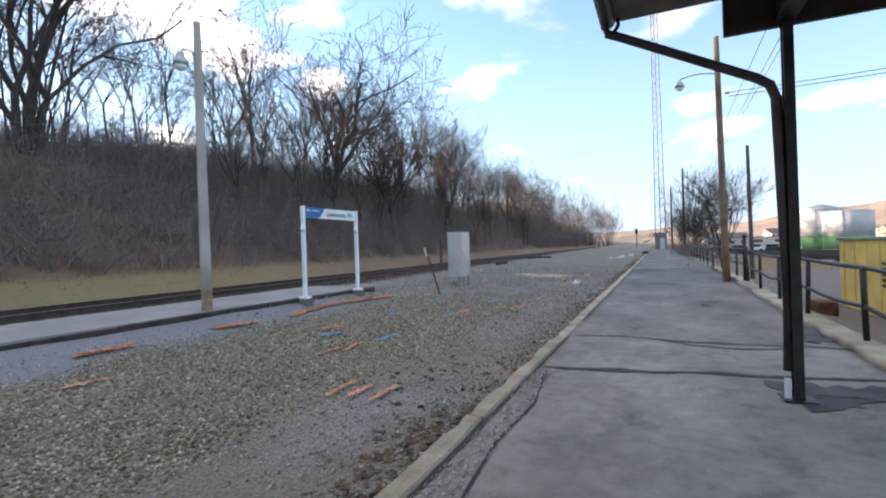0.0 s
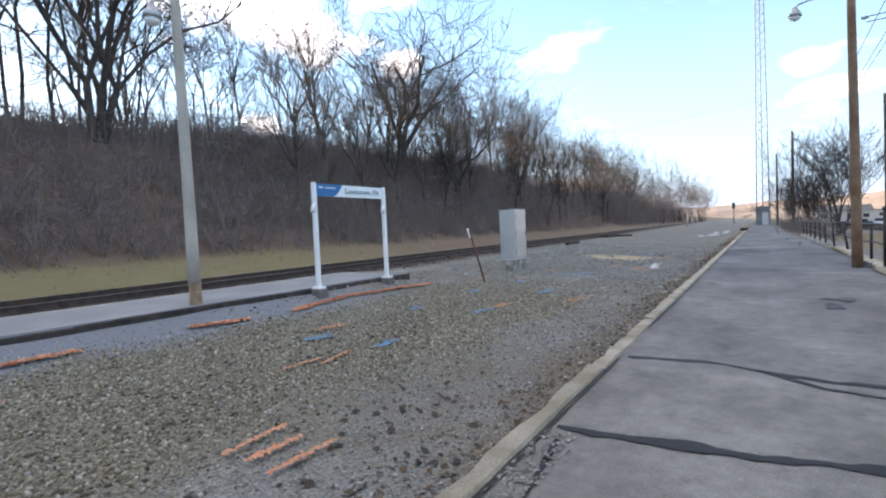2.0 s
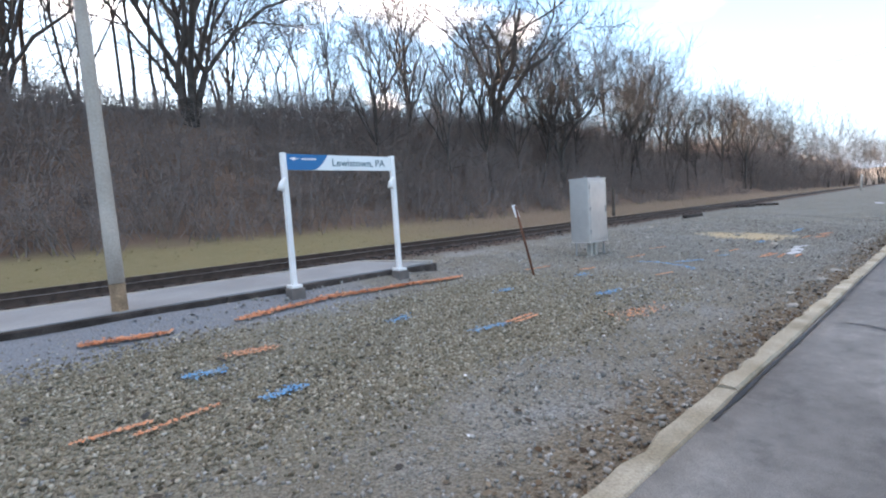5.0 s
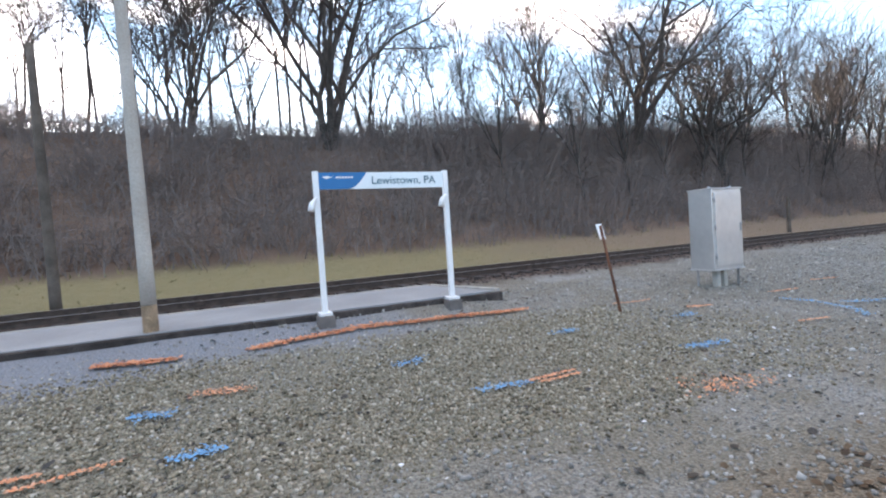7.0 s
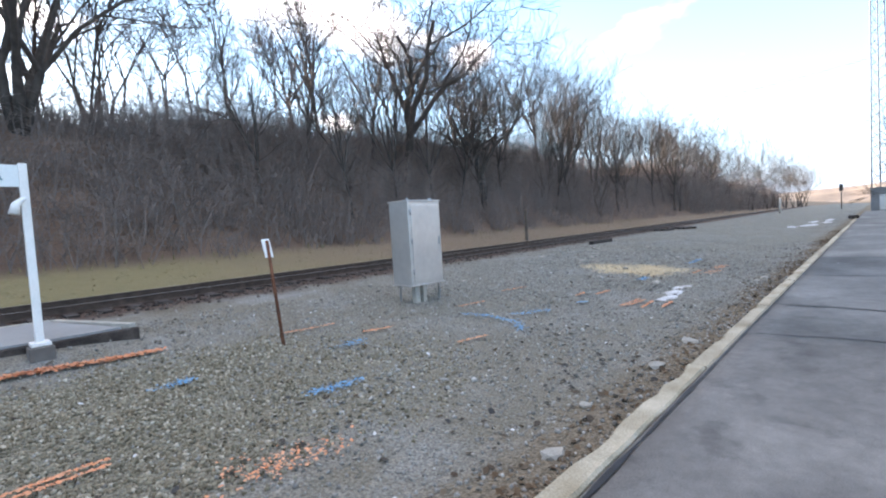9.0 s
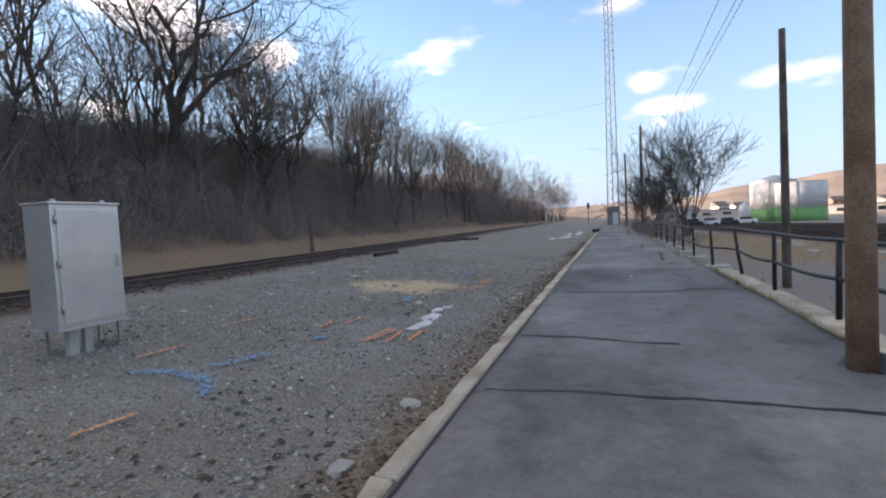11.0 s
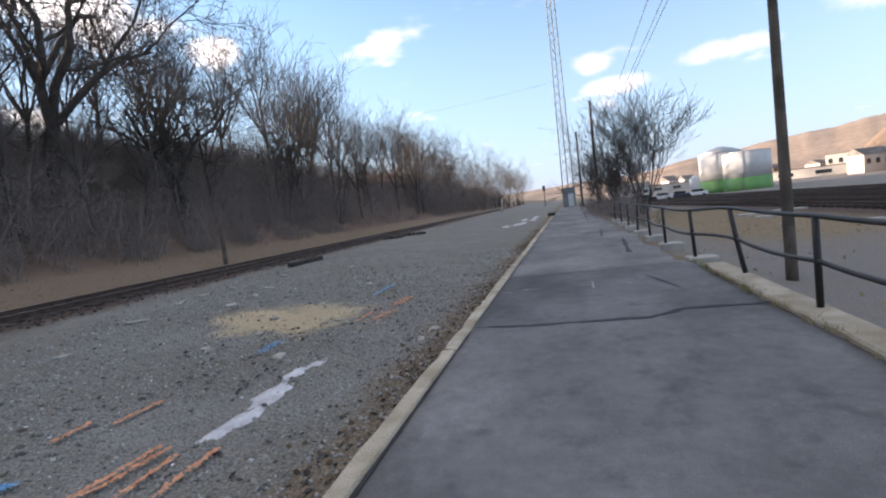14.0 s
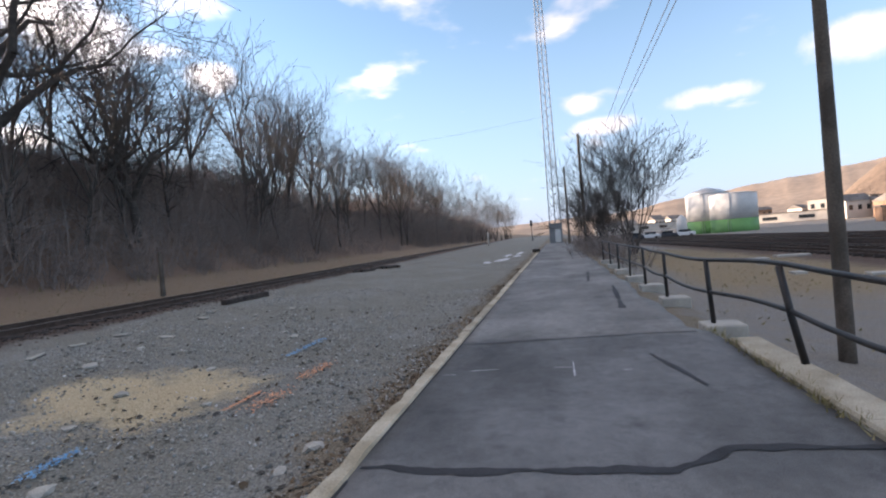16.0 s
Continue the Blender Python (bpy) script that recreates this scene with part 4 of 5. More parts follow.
# ---- old concrete platform by the track ----
side_plat = new("trackside_platform")
tagged(side_plat, "low pale concrete trackside platform with dark edging", "platform", kind="structure")
bm = bmesh.new()
outline = [(-9.95, -45), (-8.16, -45), (-8.16, 12.55), (-9.95, 11.95)]
for za, zb in ((0.27, None),):
    topv = [bm.verts.new((x, y, 0.33 if x < -9 else 0.295)) for x, y in outline]
    lowv = [bm.verts.new((x, y, -0.2)) for x, y in outline]
bm.faces.new(topv)
for k in range(4):
    bm.faces.new((topv[k], lowv[k], lowv[(k + 1) % 4], topv[(k + 1) % 4]))
bmesh.ops.recalc_face_normals(bm, faces=bm.faces)
part("slab", bm, M_PLAT, side_plat)
yy = -45.0
while yy < 12.0:
    ln = min(random.uniform(2.4, 3.8), 12.75 - yy)
    st = part("edging", kerb_stone(ln, 0.08, 0.285, int(100 + yy * 3)), M_TIE, side_plat)
    st.location = (-8.105 + random.uniform(-0.02, 0.02), yy, random.uniform(-0.02, 0.005))
    yy += ln
part("end_kerb", box(0.10, 2.0, 0.34, (0, 0, 0), 0.015, pose(-9.05, 12.36, 0.0, 0, 0, 108)), M_CONCRETE, side_plat)
part("edge_strip", box(0.09, 57, 0.05, (-9.98, -16.5, 0.295), 0.01), M_CONCRETE, side_plat)

# ---- station name sign ----
sign = thing("station_sign", (-7.89, 9.35, 0.275), "white station name sign on two square posts", "sign")
for yy in (0.0, 2.25):
    part("post", box(0.085, 0.085, 2.29, (0, yy, 0), 0.006), M_WHITE, sign)
    part("base_plate", box(0.24, 0.2, 0.05, (0, yy, 0.0), 0.01), M_WHITE, sign)
    part("footing", box(0.26, 0.26, 0.40, (0.02, yy, -0.40), 0.02), M_ROOF, sign, "rough concrete footing")
part("panel", box(0.03, 2.165, 0.27, (0, 1.125, 2.0), 0.003), M_PANEL, sign)


def flat_shape(outline, x, depth=0.003):
    """A thin plate in the y-z plane, facing +x."""
    b = bmesh.new()
    f = [b.verts.new((x + depth, y, z)) for y, z in outline]
    g = [b.verts.new((x, y, z)) for y, z in outline]
    b.faces.new(f)
    for k in range(len(f)):
        b.faces.new((f[k], g[k], g[(k + 1) % len(f)], f[(k + 1) % len(f)]))
    bmesh.ops.recalc_face_normals(b, faces=b.faces)
    return b


blue = [(0.045, 2.0), (0.50, 2.0)] + [(0.50 + 0.33 * (t / 8) ** 0.75, 2.0 + 0.27 * (t / 8) ** 1.45) for t in range(1, 9)] + [(0.045, 2.27)]
part("blue_field", flat_shape(blue, 0.017), M_BLUE, sign, "blue field with a swept edge")
part("emblem", flat_shape([(0.10, 2.20), (0.17, 2.165), (0.30, 2.205), (0.22, 2.195), (0.20, 2.215)], 0.022), M_WHITE, sign)
for a in range(6):
    part("emblem_bar", flat_shape([(0.32 + a * 0.048, 2.175), (0.355 + a * 0.048, 2.175), (0.362 + a * 0.048, 2.203), (0.327 + a * 0.048, 2.203)], 0.022), M_WHITE, sign)


def text_mesh(body, size):
    cu = bpy.data.curves.new("letter", "FONT")
    cu.body, cu.size, cu.extrude = body, size, 0.002
    tmp = bpy.data.objects.new("letter_source", cu)
    me = bpy.data.meshes.new_from_object(tmp)
    bpy.data.objects.remove(tmp)
    me.materials.clear()
    me.materials.append(M_TEXT)
    return me


def right_end(me):
    return max((v.co.x for v in me.vertices), default=0.0)


NAME, SIZE = "Lewistown, PA", 0.185
stretch = 1.16 / right_end(text_mesh(NAME, SIZE))
upright = Euler((radians(90), 0, radians(90))).to_matrix().to_4x4()
for i, ch in enumerate(NAME):
    if ch == " ":
        continue
    me = text_mesh(ch, SIZE)
    at = right_end(text_mesh(NAME[:i + 1], SIZE)) - right_end(me)
    lt = new("letter", me)
    lt.parent = sign
    lt.matrix_basis = Matrix.Translation((0.024, 0.90 + at * stretch, 2.075)) @ upright @ Matrix.Diagonal((stretch, 1, 1, 1))
for yy, dy in ((0.0, -0.085), (2.25, -0.10)):
    fx = part("spotlight", tube([(0.03, yy, 1.86), (0.05, yy + dy * 0.5, 1.83), (0.06, yy + dy, 1.78), (0.07, yy + dy * 1.25, 1.66)], [0.02, 0.03, 0.045, 0.06], 10), M_WHITE, sign, "small white lamp head")

# ---- marker post ----
marker = thing("marker_post", (-6.42, 14.1, gz(-6.42, 14.1)), "leaning rusty stake with a white plate", "marker")
part("stake", tube([(0.03, 0, -0.15), (-0.30, 0.09, 0.8), (-0.57, 0.17, 1.52)], 0.025, 8), M_RUSTPOST, marker)
part("plate", box(0.02, 0.13, 0.30, (0.0, 0, 0), 0.006, pose(-0.50, 0.155, 1.27, 0, -20, 0)), M_WHITE, marker)

# ---- relay cabinet ----
cab = thing("relay_cabinet", (-7.23, 17.72, gz(-7.2, 17.68)), "silver metal relay cabinet on short legs", "cabinet")
cz = 0.38
part("body", box(0.56, 0.925, 1.69, (0, 0, cz), 0.012), M_STEEL, cab)
door = part("door", box(0.022, 0.84, 1.56, (0.292, 0.015, cz + 0.06), 0.008), M_STEEL, cab)
part("handle", box(0.03, 0.025, 0.18, (0.316, 0.37, cz + 0.78), 0.006), M_GALV, door)
for zz in (0.22, 0.83, 1.42):
    part("hinge", tube([(0.306, -0.415, cz + zz), (0.306, -0.415, cz + zz + 0.11)], 0.016, 8), M_GALV, door)
part("lip", box(0.60, 0.965, 0.028, (0, 0, cz + 1.69), 0.006), M_STEEL, cab)
part("tray", box(0.60, 0.96, 0.025, (0, 0, cz - 0.028), 0.004), M_STEEL, cab)
for yy in (-0.32, 0.34):
    part("lifting_eye", box(0.05, 0.06, 0.05, (0.12, yy, cz + 1.715), 0.012), M_GALV, cab)
for xx, yy, w in ((0.16, -0.26, 0.12), (0.2, -0.08, 0.1)):
    part("pedestal", box(w, w, 0.54, (xx, yy, -0.18), 0.01), M_CONCRETE, cab)
for xx, yy in ((-0.2, 0.36), (0.22, 0.36), (-0.2, -0.36)):
    part("leg", joined(box(0.05, 0.008, 0.54, (xx, yy, -0.18)), box(0.008, 0.05, 0.54, (xx - 0.022, yy + 0.02, -0.18))), M_GALV, cab)


# ---- survey paint on the gravel ----
def paint(points, width, mat, label, n=130, size=(0.010, 0.034)):
    p = np.array(points, float)
    d = np.concatenate([[0], np.cumsum(np.hypot(*np.diff(p, axis=0).T))])
    n = int(n * max(1.0, d[-1] / 0.7))
    t = rng.uniform(0, d[-1], n)
    xy = np.stack([np.interp(t, d, p[:, 0]), np.interp(t, d, p[:, 1])], 1) + rng.normal(0, width / 2.2, (n, 2)) * (0.6, 0.6)
    ob = new("paint_mark", scatter_flakes("paint_mark", xy, size, mat, 0.042, 0.2))
    return tagged(ob, label, "paint", "survey paint marks", "stuff")


OR, BL = "faded orange survey paint sprayed on the ground", "blue survey paint sprayed on the gravel"
ORANGE_LINES = [((-7.45, 4.0), (-7.43, 4.8)), ((-6.32, 3.25), (-6.28, 3.8)), ((-7.5, 6.35), (-7.4, 7.3)), ((-7.3, 8.2), (-7.45, 8.8), (-7.56, 9.85), (-7.42, 11.35), (-7.36, 12.8)),
                ((-4.84, 6.0), (-4.8, 6.55)), ((-4.62, 6.42), (-4.77, 7.1)), ((-4.5, 10.9), (-4.56, 11.55)), ((-4.38, 10.95), (-4.42, 11.5)), ((-6.9, 14.4), (-6.9, 15.3)), ((-6.0, 15.2), (-5.9, 15.7)),
                ((-6.08, 17.6), (-5.94, 18.3)), ((-4.55, 15.8), (-4.42, 16.3)), ((-3.5, 19.35), (-3.38, 20.0)), ((-3.58, 19.3), (-3.5, 20.05)), ((-3.17, 19.25), (-3.2, 19.9)), ((-2.85, 19.35), (-2.9, 20.05)),
                ((-4.84, 20.1), (-4.87, 20.5)), ((-4.61, 20.55), (-4.55, 21.1)), ((-6.37, 19.5), (-6.22, 20.2)), ((-3.72, 24.5), (-3.66, 25.2)), ((-3.3, 4.3), (-3.35, 4.9)), ((-3.03, 4.3), (-3.03, 4.8)), ((-2.75, 4.3), (-2.73, 4.85))]
ORANGE_PATCHES = [((-5.99, 7.6), (-5.88, 8.1), 0.15), ((-3.42, 12.0), (-3.2, 12.7), 0.32), ((-3.44, 25.8), (-3.42, 26.6), 0.2), ((-3.4, 24.6), (-3.3, 25.2), 0.25)]
BLUE_LINES = [((-5.6, 7.05), (-5.54, 7.4)), ((-4.59, 7.45), (-4.58, 7.85)), ((-4.63, 10.3), (-4.48, 10.85)), ((-5.6, 17.2), (-5.08, 17.35), (-4.56, 17.34), (-4.18, 16.9)), ((-4.5, 13.3), (-4.37, 13.9)),
              ((-4.95, 17.7), (-4.77, 17.95), (-4.59, 18.4)), ((-4.44, 22.8), (-4.54, 23.4)), ((-4.5, 27.3), (-4.57, 28.7))]
BLUE_SPOTS = [((-5.77, 9.8), (-5.85, 10.2), 0.12), ((-5.65, 14.5), (-5.67, 14.95), 0.16), ((-5.87, 12.3), (-5.92, 12.65), 0.13), ((-4.45, 19.35), (-4.3, 19.42), 0.08)]
for pts in ORANGE_LINES:
    on_strip = pts[0][0] < -7.2 and pts[0][1] < 9
    paint(pts, 0.13 if on_strip else 0.06, M_ORANGE, OR, 420 if on_strip else 140, (0.010, 0.030) if on_strip else (0.005, 0.021))
for p, q, w in ORANGE_PATCHES:
    paint((p, q), w * 1.5, M_ORANGE, OR, 230, (0.005, 0.019))
for pts in BLUE_LINES:
    paint(pts, 0.19, M_BLUEP, BL, 190, (0.005, 0.019))
for p, q, w in BLUE_SPOTS:
    paint((p, q), w * 1.5, M_BLUEP, BL, 150, (0.005, 0.018))


def ground_patch(name, cx, cy, rx, ry, mat, label, category, k, n=40, lift=0.022):
    """A thin uneven skin lying on the ground."""
    verts, faces = [(cx, cy, gz(cx, cy) + lift + 0.012)], []
    for rr in (0.55, 1.0):
        for i in range(n):
            a = 2 * math.pi * i / n
            r = rr * (1 + 0.20 * math.sin(2 * a + k) + 0.16 * math.sin(5 * a + 2 * k) + 0.10 * math.sin(11 * a + k) + 0.07 * math.sin(19 * a))
            x, y = cx + rx * r * math.cos(a), cy + ry * r * math.sin(a)
            verts.append((x, y, gz(x, y) + (lift if rr < 0.9 else -0.01)))
    for i in range(n):
        j = (i + 1) % n
        faces.append((0, 1 + i, 1 + j))
        faces.append((1 + i, 1 + n + i, 1 + n + j, 1 + j))
    ob = new(name, sheet(name, verts, faces, mat, True))
    return tagged(ob, label, category)


M_SANDSKIN = material("sand_skin", (0.44, 0.37, 0.255), 0.95, scale=2.2, spread=0.25, second=(0.34, 0.31, 0.26), fine=45, bump=0.7, dist=0.02)
M_SLUSH = material("pale_cement", (0.46, 0.46, 0.47), 0.9, scale=6, spread=0.2, second=(0.62, 0.62, 0.63), fine=60, bump=0.4)
sx, sy = rng.normal(-4.9, 0.75, 900), rng.normal(24.7, 0.95, 900)
sand = new("sand_grains", scatter_flakes("sand_grains", np.stack([sx, sy], 1), (0.006, 0.02), M_SAND, 0.012, 0.1))
tagged(sand, "tan sand lumps scattered over the gravel", "sand", kind="stuff")
for cx, cy, rx, ry, k in ((-3.16, 20.62, 0.15, 0.50, 0.3), (-3.22, 21.25, 0.17, 0.48, 2.0), (-3.34, 21.95, 0.15, 0.30, 4.0), (-3.26, 22.32, 0.13, 0.14, 5.0)):
    ground_patch("cement_spill", cx, cy, rx, ry, M_SLUSH, "hardened pale cement spilled on gravel", "cement", k, 30, 0.016)
for cx, cy, rx, ry, k in ((-4.0, 58, 0.5, 2.6, 1.0), (-3.2, 63, 0.35, 1.8, 2.0), (-4.8, 55, 0.35, 1.3, 3.0), (-4.3, 66, 0.4, 2.5, 4.0), (-3.4, 70, 0.4, 3.0, 5.0)):
    ground_patch("cement_spill", cx, cy, rx, ry, M_SLUSH, "hardened pale cement spilled on gravel", "cement", k, 30, 0.03)

# pale stones and scraps
for i in range(26):
    x, y = random.uniform(-9.3, -4.0), random.uniform(20, 34)
    if i < 6:
        x, y = random.uniform(-2.3, -1.6), random.uniform(12, 24)
    b = bmesh.new()
    bmesh.ops.create_icosphere(b, subdivisions=1, radius=random.uniform(0.05, 0.12))
    for v in b.verts:
        v.co *= random.uniform(0.65, 1.2)
        v.co.z *= 0.5
    ob = part("stone", b, M_CONCRETE)
    ob.location = (x, y, gz(x, y) + 0.015)
    ob.rotation_euler = (0, 0, random.uniform(0, 6))
    tagged(ob, "pale broken concrete lump lying on gravel", "stone", "concrete lumps")
for x, y in ((-9.6, 28.6), (-9.5, 26.6), (-9.6, 27.5), (-7.6, 26.1), (-8.7, 24.6), (-9.3, 30.8), (-8.2, 28.4), (-9.9, 31.9)):
    ob = part("scrap_board", box(random.uniform(0.12, 0.26), random.uniform(0.2, 0.5), 0.04, (0, 0, 0), 0.008), M_CONCRETE)
    ob.matrix_world = pose(x, y, gz(x, y) + 0.01, random.uniform(-6, 6), random.uniform(-6, 6), random.uniform(-80, 80))
    tagged(ob, "pale flat scrap lying on the gravel", "scrap", "pale scraps")
tie_ob = part("loose_tie", box(0.24, 2.6, 0.17, (0, 0, 0), 0.015), M_TIE)
tie_ob.matrix_world = pose(-10.85, 34.9, gz(-10.85, 34.9) + 0.01, 0, 0, 2)
tagged(tie_ob, "dark loose railway tie lying on the gravel", "tie")
for i in range(9):
    ob = part("scrap_timber", box(random.uniform(0.15, 0.25), random.uniform(0.9, 2.4), 0.16, (0, 0, 0), 0.015), M_TIE)
    x, y = -11.3 + random.uniform(-1.1, 0.6), 49 + random.uniform(-3.0, 4.5)
    ob.matrix_world = pose(x, y, gz(x, y) + 0.0, 0, 0, random.uniform(-70, 70))
    tagged(ob, "dark scrap timber strewn beside the track", "timber", "scrap timber")
lump = part("dark_bundle", box(0.5, 0.9, 0.3, (0, 0, 0), 0.08), M_TIE)
lump.matrix_world = pose(-1.5, 63.5, -0.05, 0, 0, 20)
tagged(lump, "dark bundle lying at the kerb's end", "bundle")
far_post = thing("milepost", (-12.6, 112, gz(-12.6, 112)), "pale leaning post beside the track", "post")
part("shaft", tube([(0, 0, -0.2), (0.1, 0, 2.7)], 0.14, 8), M_HOUSE, far_post)
sig = thing("signal_mast", (-5.9, 150, gz(-5.9, 150)), "small dark railway signal mast", "signal")
part("mast", tube([(0, 0, -0.2), (0, 0, 5.0)], 0.10, 8), M_BLACK, sig)
part("head", box(0.7, 0.3, 1.5, (0, 0, 4.0), 0.06), M_BLACK, sig)

# ---- far end: relay hut and lattice mast ----
hut = thing("relay_hut", (0.35, 97.5, -0.1), "grey metal relay hut at the platform's end", "hut")
part("wall", box(2.0, 2.4, 3.0, (0, 0, 0), 0.03), M_GREYBOX, hut)
part("roof", box(2.2, 2.6, 0.14, (0, 0, 3.0), 0.03), M_GREYBOX, hut)
part("door", box(0.85, 0.05, 2.0, (0.3, -1.22, 0.15), 0.01), M_STEEL, hut)
mast = thing("radio_mast", (0.4, 106, -0.2), "tall slender lattice radio mast", "mast")
H, n = 54.0, 36
corner = [(math.cos(a), math.sin(a)) for a in (radians(90), radians(210), radians(330))]


def leg_at(k, z):
    r = 1.15 - 0.55 * z / H
    return (corner[k][0] * r, corner[k][1] * r, z)


for k in range(3):
    part("leg", tube([leg_at(k, 0), leg_at(k, H / 2), leg_at(k, H)], 0.085, 6), M_GREYBOX, mast)
for k in range(3):
    br = [tube([leg_at(k, H * i / n), leg_at((k + 1) % 3, H * (i + 1) / n)], 0.035, 4) for i in range(n)]
    part("bracing", joined(*br), M_GREYBOX, mast)


# ---- bare trees and brush ----
def grow(r, p, d, length, rad, depth, out, droop=0.0, spread=0.6, kids=(3, 5), wig=0.16, up=0.07):
    """Adds the bent pieces of a limb and its branches to out as (from, to, radius, radius, depth)."""
    n = 4 if depth > 1 else 3 if depth == 1 else 2
    pts = [p]
    rads = [rad]
    dd = d.copy()
    for i in range(n):
        dd = dd + np.array([r.gauss(0, wig), r.gauss(0, wig), r.gauss(0, wig * 0.7) + up - droop])
        dd /= np.linalg.norm(dd)
        pts.append(pts[-1] + dd * length / n)
        rads.append(rad * (1 - 0.55 * (i + 1) / n))
        out.append((pts[-2], pts[-1], rads[-2], rads[-1], depth))
    if depth == 0:
        return
    for c in range(r.randint(*kids)):
        f = r.uniform(0.30, 1.0)
        i = min(int(f * n), n - 1)
        base = pts[i] + (pts[i + 1] - pts[i]) * (f * n - i)
        side = np.array([r.gauss(0, 1), r.gauss(0, 1), r.gauss(0, 0.6) + up * 2.5])
        axis = pts[i + 1] - pts[i]
        axis = axis / np.linalg.norm(axis)
        side -= axis * side.dot(axis)
        side /= np.linalg.norm(side) + 1e-6
        a = spread * r.uniform(0.6, 1.4)
        nd = axis * math.cos(a) + side * math.sin(a)
        grow(r, base, nd, length * r.uniform(0.48, 0.78), max(rads[i] * r.uniform(0.46, 0.68), 0.006), depth - 1, out, droop, spread, kids, wig, up)


def segs_to_mesh(segs, sides, name, mat, least=0.0):
    a = np.array([s[0] for s in segs])
    b = np.array([s[1] for s in segs])
    ra = np.maximum(np.array([s[2] for s in segs]), least)
    rb = np.maximum(np.array([s[3] for s in segs]), least)
    d = b - a
    d = d / (np.linalg.norm(d, axis=1, keepdims=True) + 1e-9)
    ref = np.where(np.abs(d[:, 2:3]) < 0.9, np.array([[0, 0, 1.0]]), np.array([[1.0, 0, 0]]))
    u = np.cross(d, ref)
    u /= np.linalg.norm(u, axis=1, keepdims=True)
    v = np.cross(d, u)
    ang = np.arange(sides) * 2 * math.pi / sides
    ring = u[:, None] * np.cos(ang)[None, :, None] + v[:, None] * np.sin(ang)[None, :, None]
    va = a[:, None] + ring * ra[:, None, None]
    vb = b[:, None] + ring * rb[:, None, None]
    verts = np.concatenate([va, vb], 1).reshape(-1, 3)
    base = np.arange(len(segs))[:, None, None] * 2 * sides
    k = np.arange(sides)
    q = np.stack([k, (k + 1) % sides, sides + (k + 1) % sides, sides + k], 1)[None]
    return raw_mesh(name, verts, (base + q).reshape(-1, 4), mat, True)


def tree_parts(seed, height, rad, stems, depth, spread, kids, droop, lean=0.12, clear=0.3, wig=0.16, side_shoots=0, up=0.05):
    r = random.Random(seed)
    out = []
    for s in range(stems):
        a = 2 * math.pi * s / max(stems, 1) + r.uniform(-0.4, 0.4)
        tilt = lean if stems == 1 else r.uniform(0.10, 0.42)
        d = np.array([math.cos(a) * tilt, math.sin(a) * tilt, 1.0])
        d /= np.linalg.norm(d)
        p = np.array([0.12 * math.cos(a), 0.12 * math.sin(a), -0.4]) if stems > 1 else np.array([0, 0, -0.4])
        trunk_len = height * clear
        q = p + d * trunk_len
        rr = rad if stems == 1 else rad * r.uniform(0.55, 0.85)
        m = p + (q - p) * 0.5 + np.array([r.gauss(0, 0.12), r.gauss(0, 0.12), 0])
        out.append((p, m, rr * 1.15, rr, 9))
        out.append((m, q, rr, rr * 0.88, 9))
        mains = r.randint(2, 3) if stems > 1 else r.randint(3, 5)
        for k in range(mains):
            b = a + 2 * math.pi * k / mains + r.uniform(-0.5, 0.5)
            t = r.uniform(0.25, 0.75) * spread * 1.2
            nd = d + np.array([math.cos(b) * t, math.sin(b) * t, 0.05])
            nd /= np.linalg.norm(nd)
            grow(r, q, nd, height * (1 - clear) * r.uniform(0.62, 0.95), rr * r.uniform(0.5, 0.75), depth, out, droop, spread, kids, wig, up)
        for k in range(side_shoots):
            b = r.uniform(0, 6.28)
            f = r.uniform(0.35, 1.0)
            nd = np.array([math.cos(b), math.sin(b), 0.5])
            nd /= np.linalg.norm(nd)
            grow(r, p + (q - p) * f, nd, height * r.uniform(0.14, 0.26), rr * 0.2, max(depth - 2, 1), out, droop, spread, kids, wig, up)
    big = [s for s in out if s[4] >= depth - 1]
    small = [s for s in out if s[4] < depth - 1]
    return big, small


def make_tree(at, seed, label, group, twig_least=0.008, rz=0.0, scale=1.0, **kw):
    big, small = tree_parts(seed, **kw)
    t = thing("bare_tree", at, label, "tree", group, rz)
    a = new("trunk", segs_to_mesh(big, 6, "trunk", M_BARK, 0.012))
    b = new("crown", segs_to_mesh(small, 3, "crown", M_TWIG, twig_least))
    a.parent = b.parent = t
    t.scale = (scale, scale, scale)
    return t


BROAD = dict(height=16.0, rad=0.40, stems=1, depth=4, spread=0.85, kids=(3, 5), droop=0.0, clear=0.26, wig=0.26, up=0.035)
FORKED = dict(height=14.0, rad=0.22, stems=5, depth=4, spread=0.62, kids=(3, 5), droop=0.0, clear=0.2, wig=0.18, up=0.035)
TALL = dict(height=13.8, rad=0.17, stems=1, depth=3, spread=0.60, kids=(3, 5), droop=0.0, clear=0.36, wig=0.17, side_shoots=9, up=0.06)
CLUMP = dict(height=10.2, rad=0.12, stems=3, depth=3, spread=0.58, kids=(3, 4), droop=0.0, clear=0.3, wig=0.17, up=0.06)
THIN = dict(height=9.0, rad=0.07, stems=1, depth=2, spread=0.55, kids=(4, 6), droop=0.0, clear=0.55, wig=0.12, side_shoots=6, up=0.06)
WOOD = "trees on the bank"


def on_bank(x, y):
    return (x, y, gz(x, y) - 0.05)


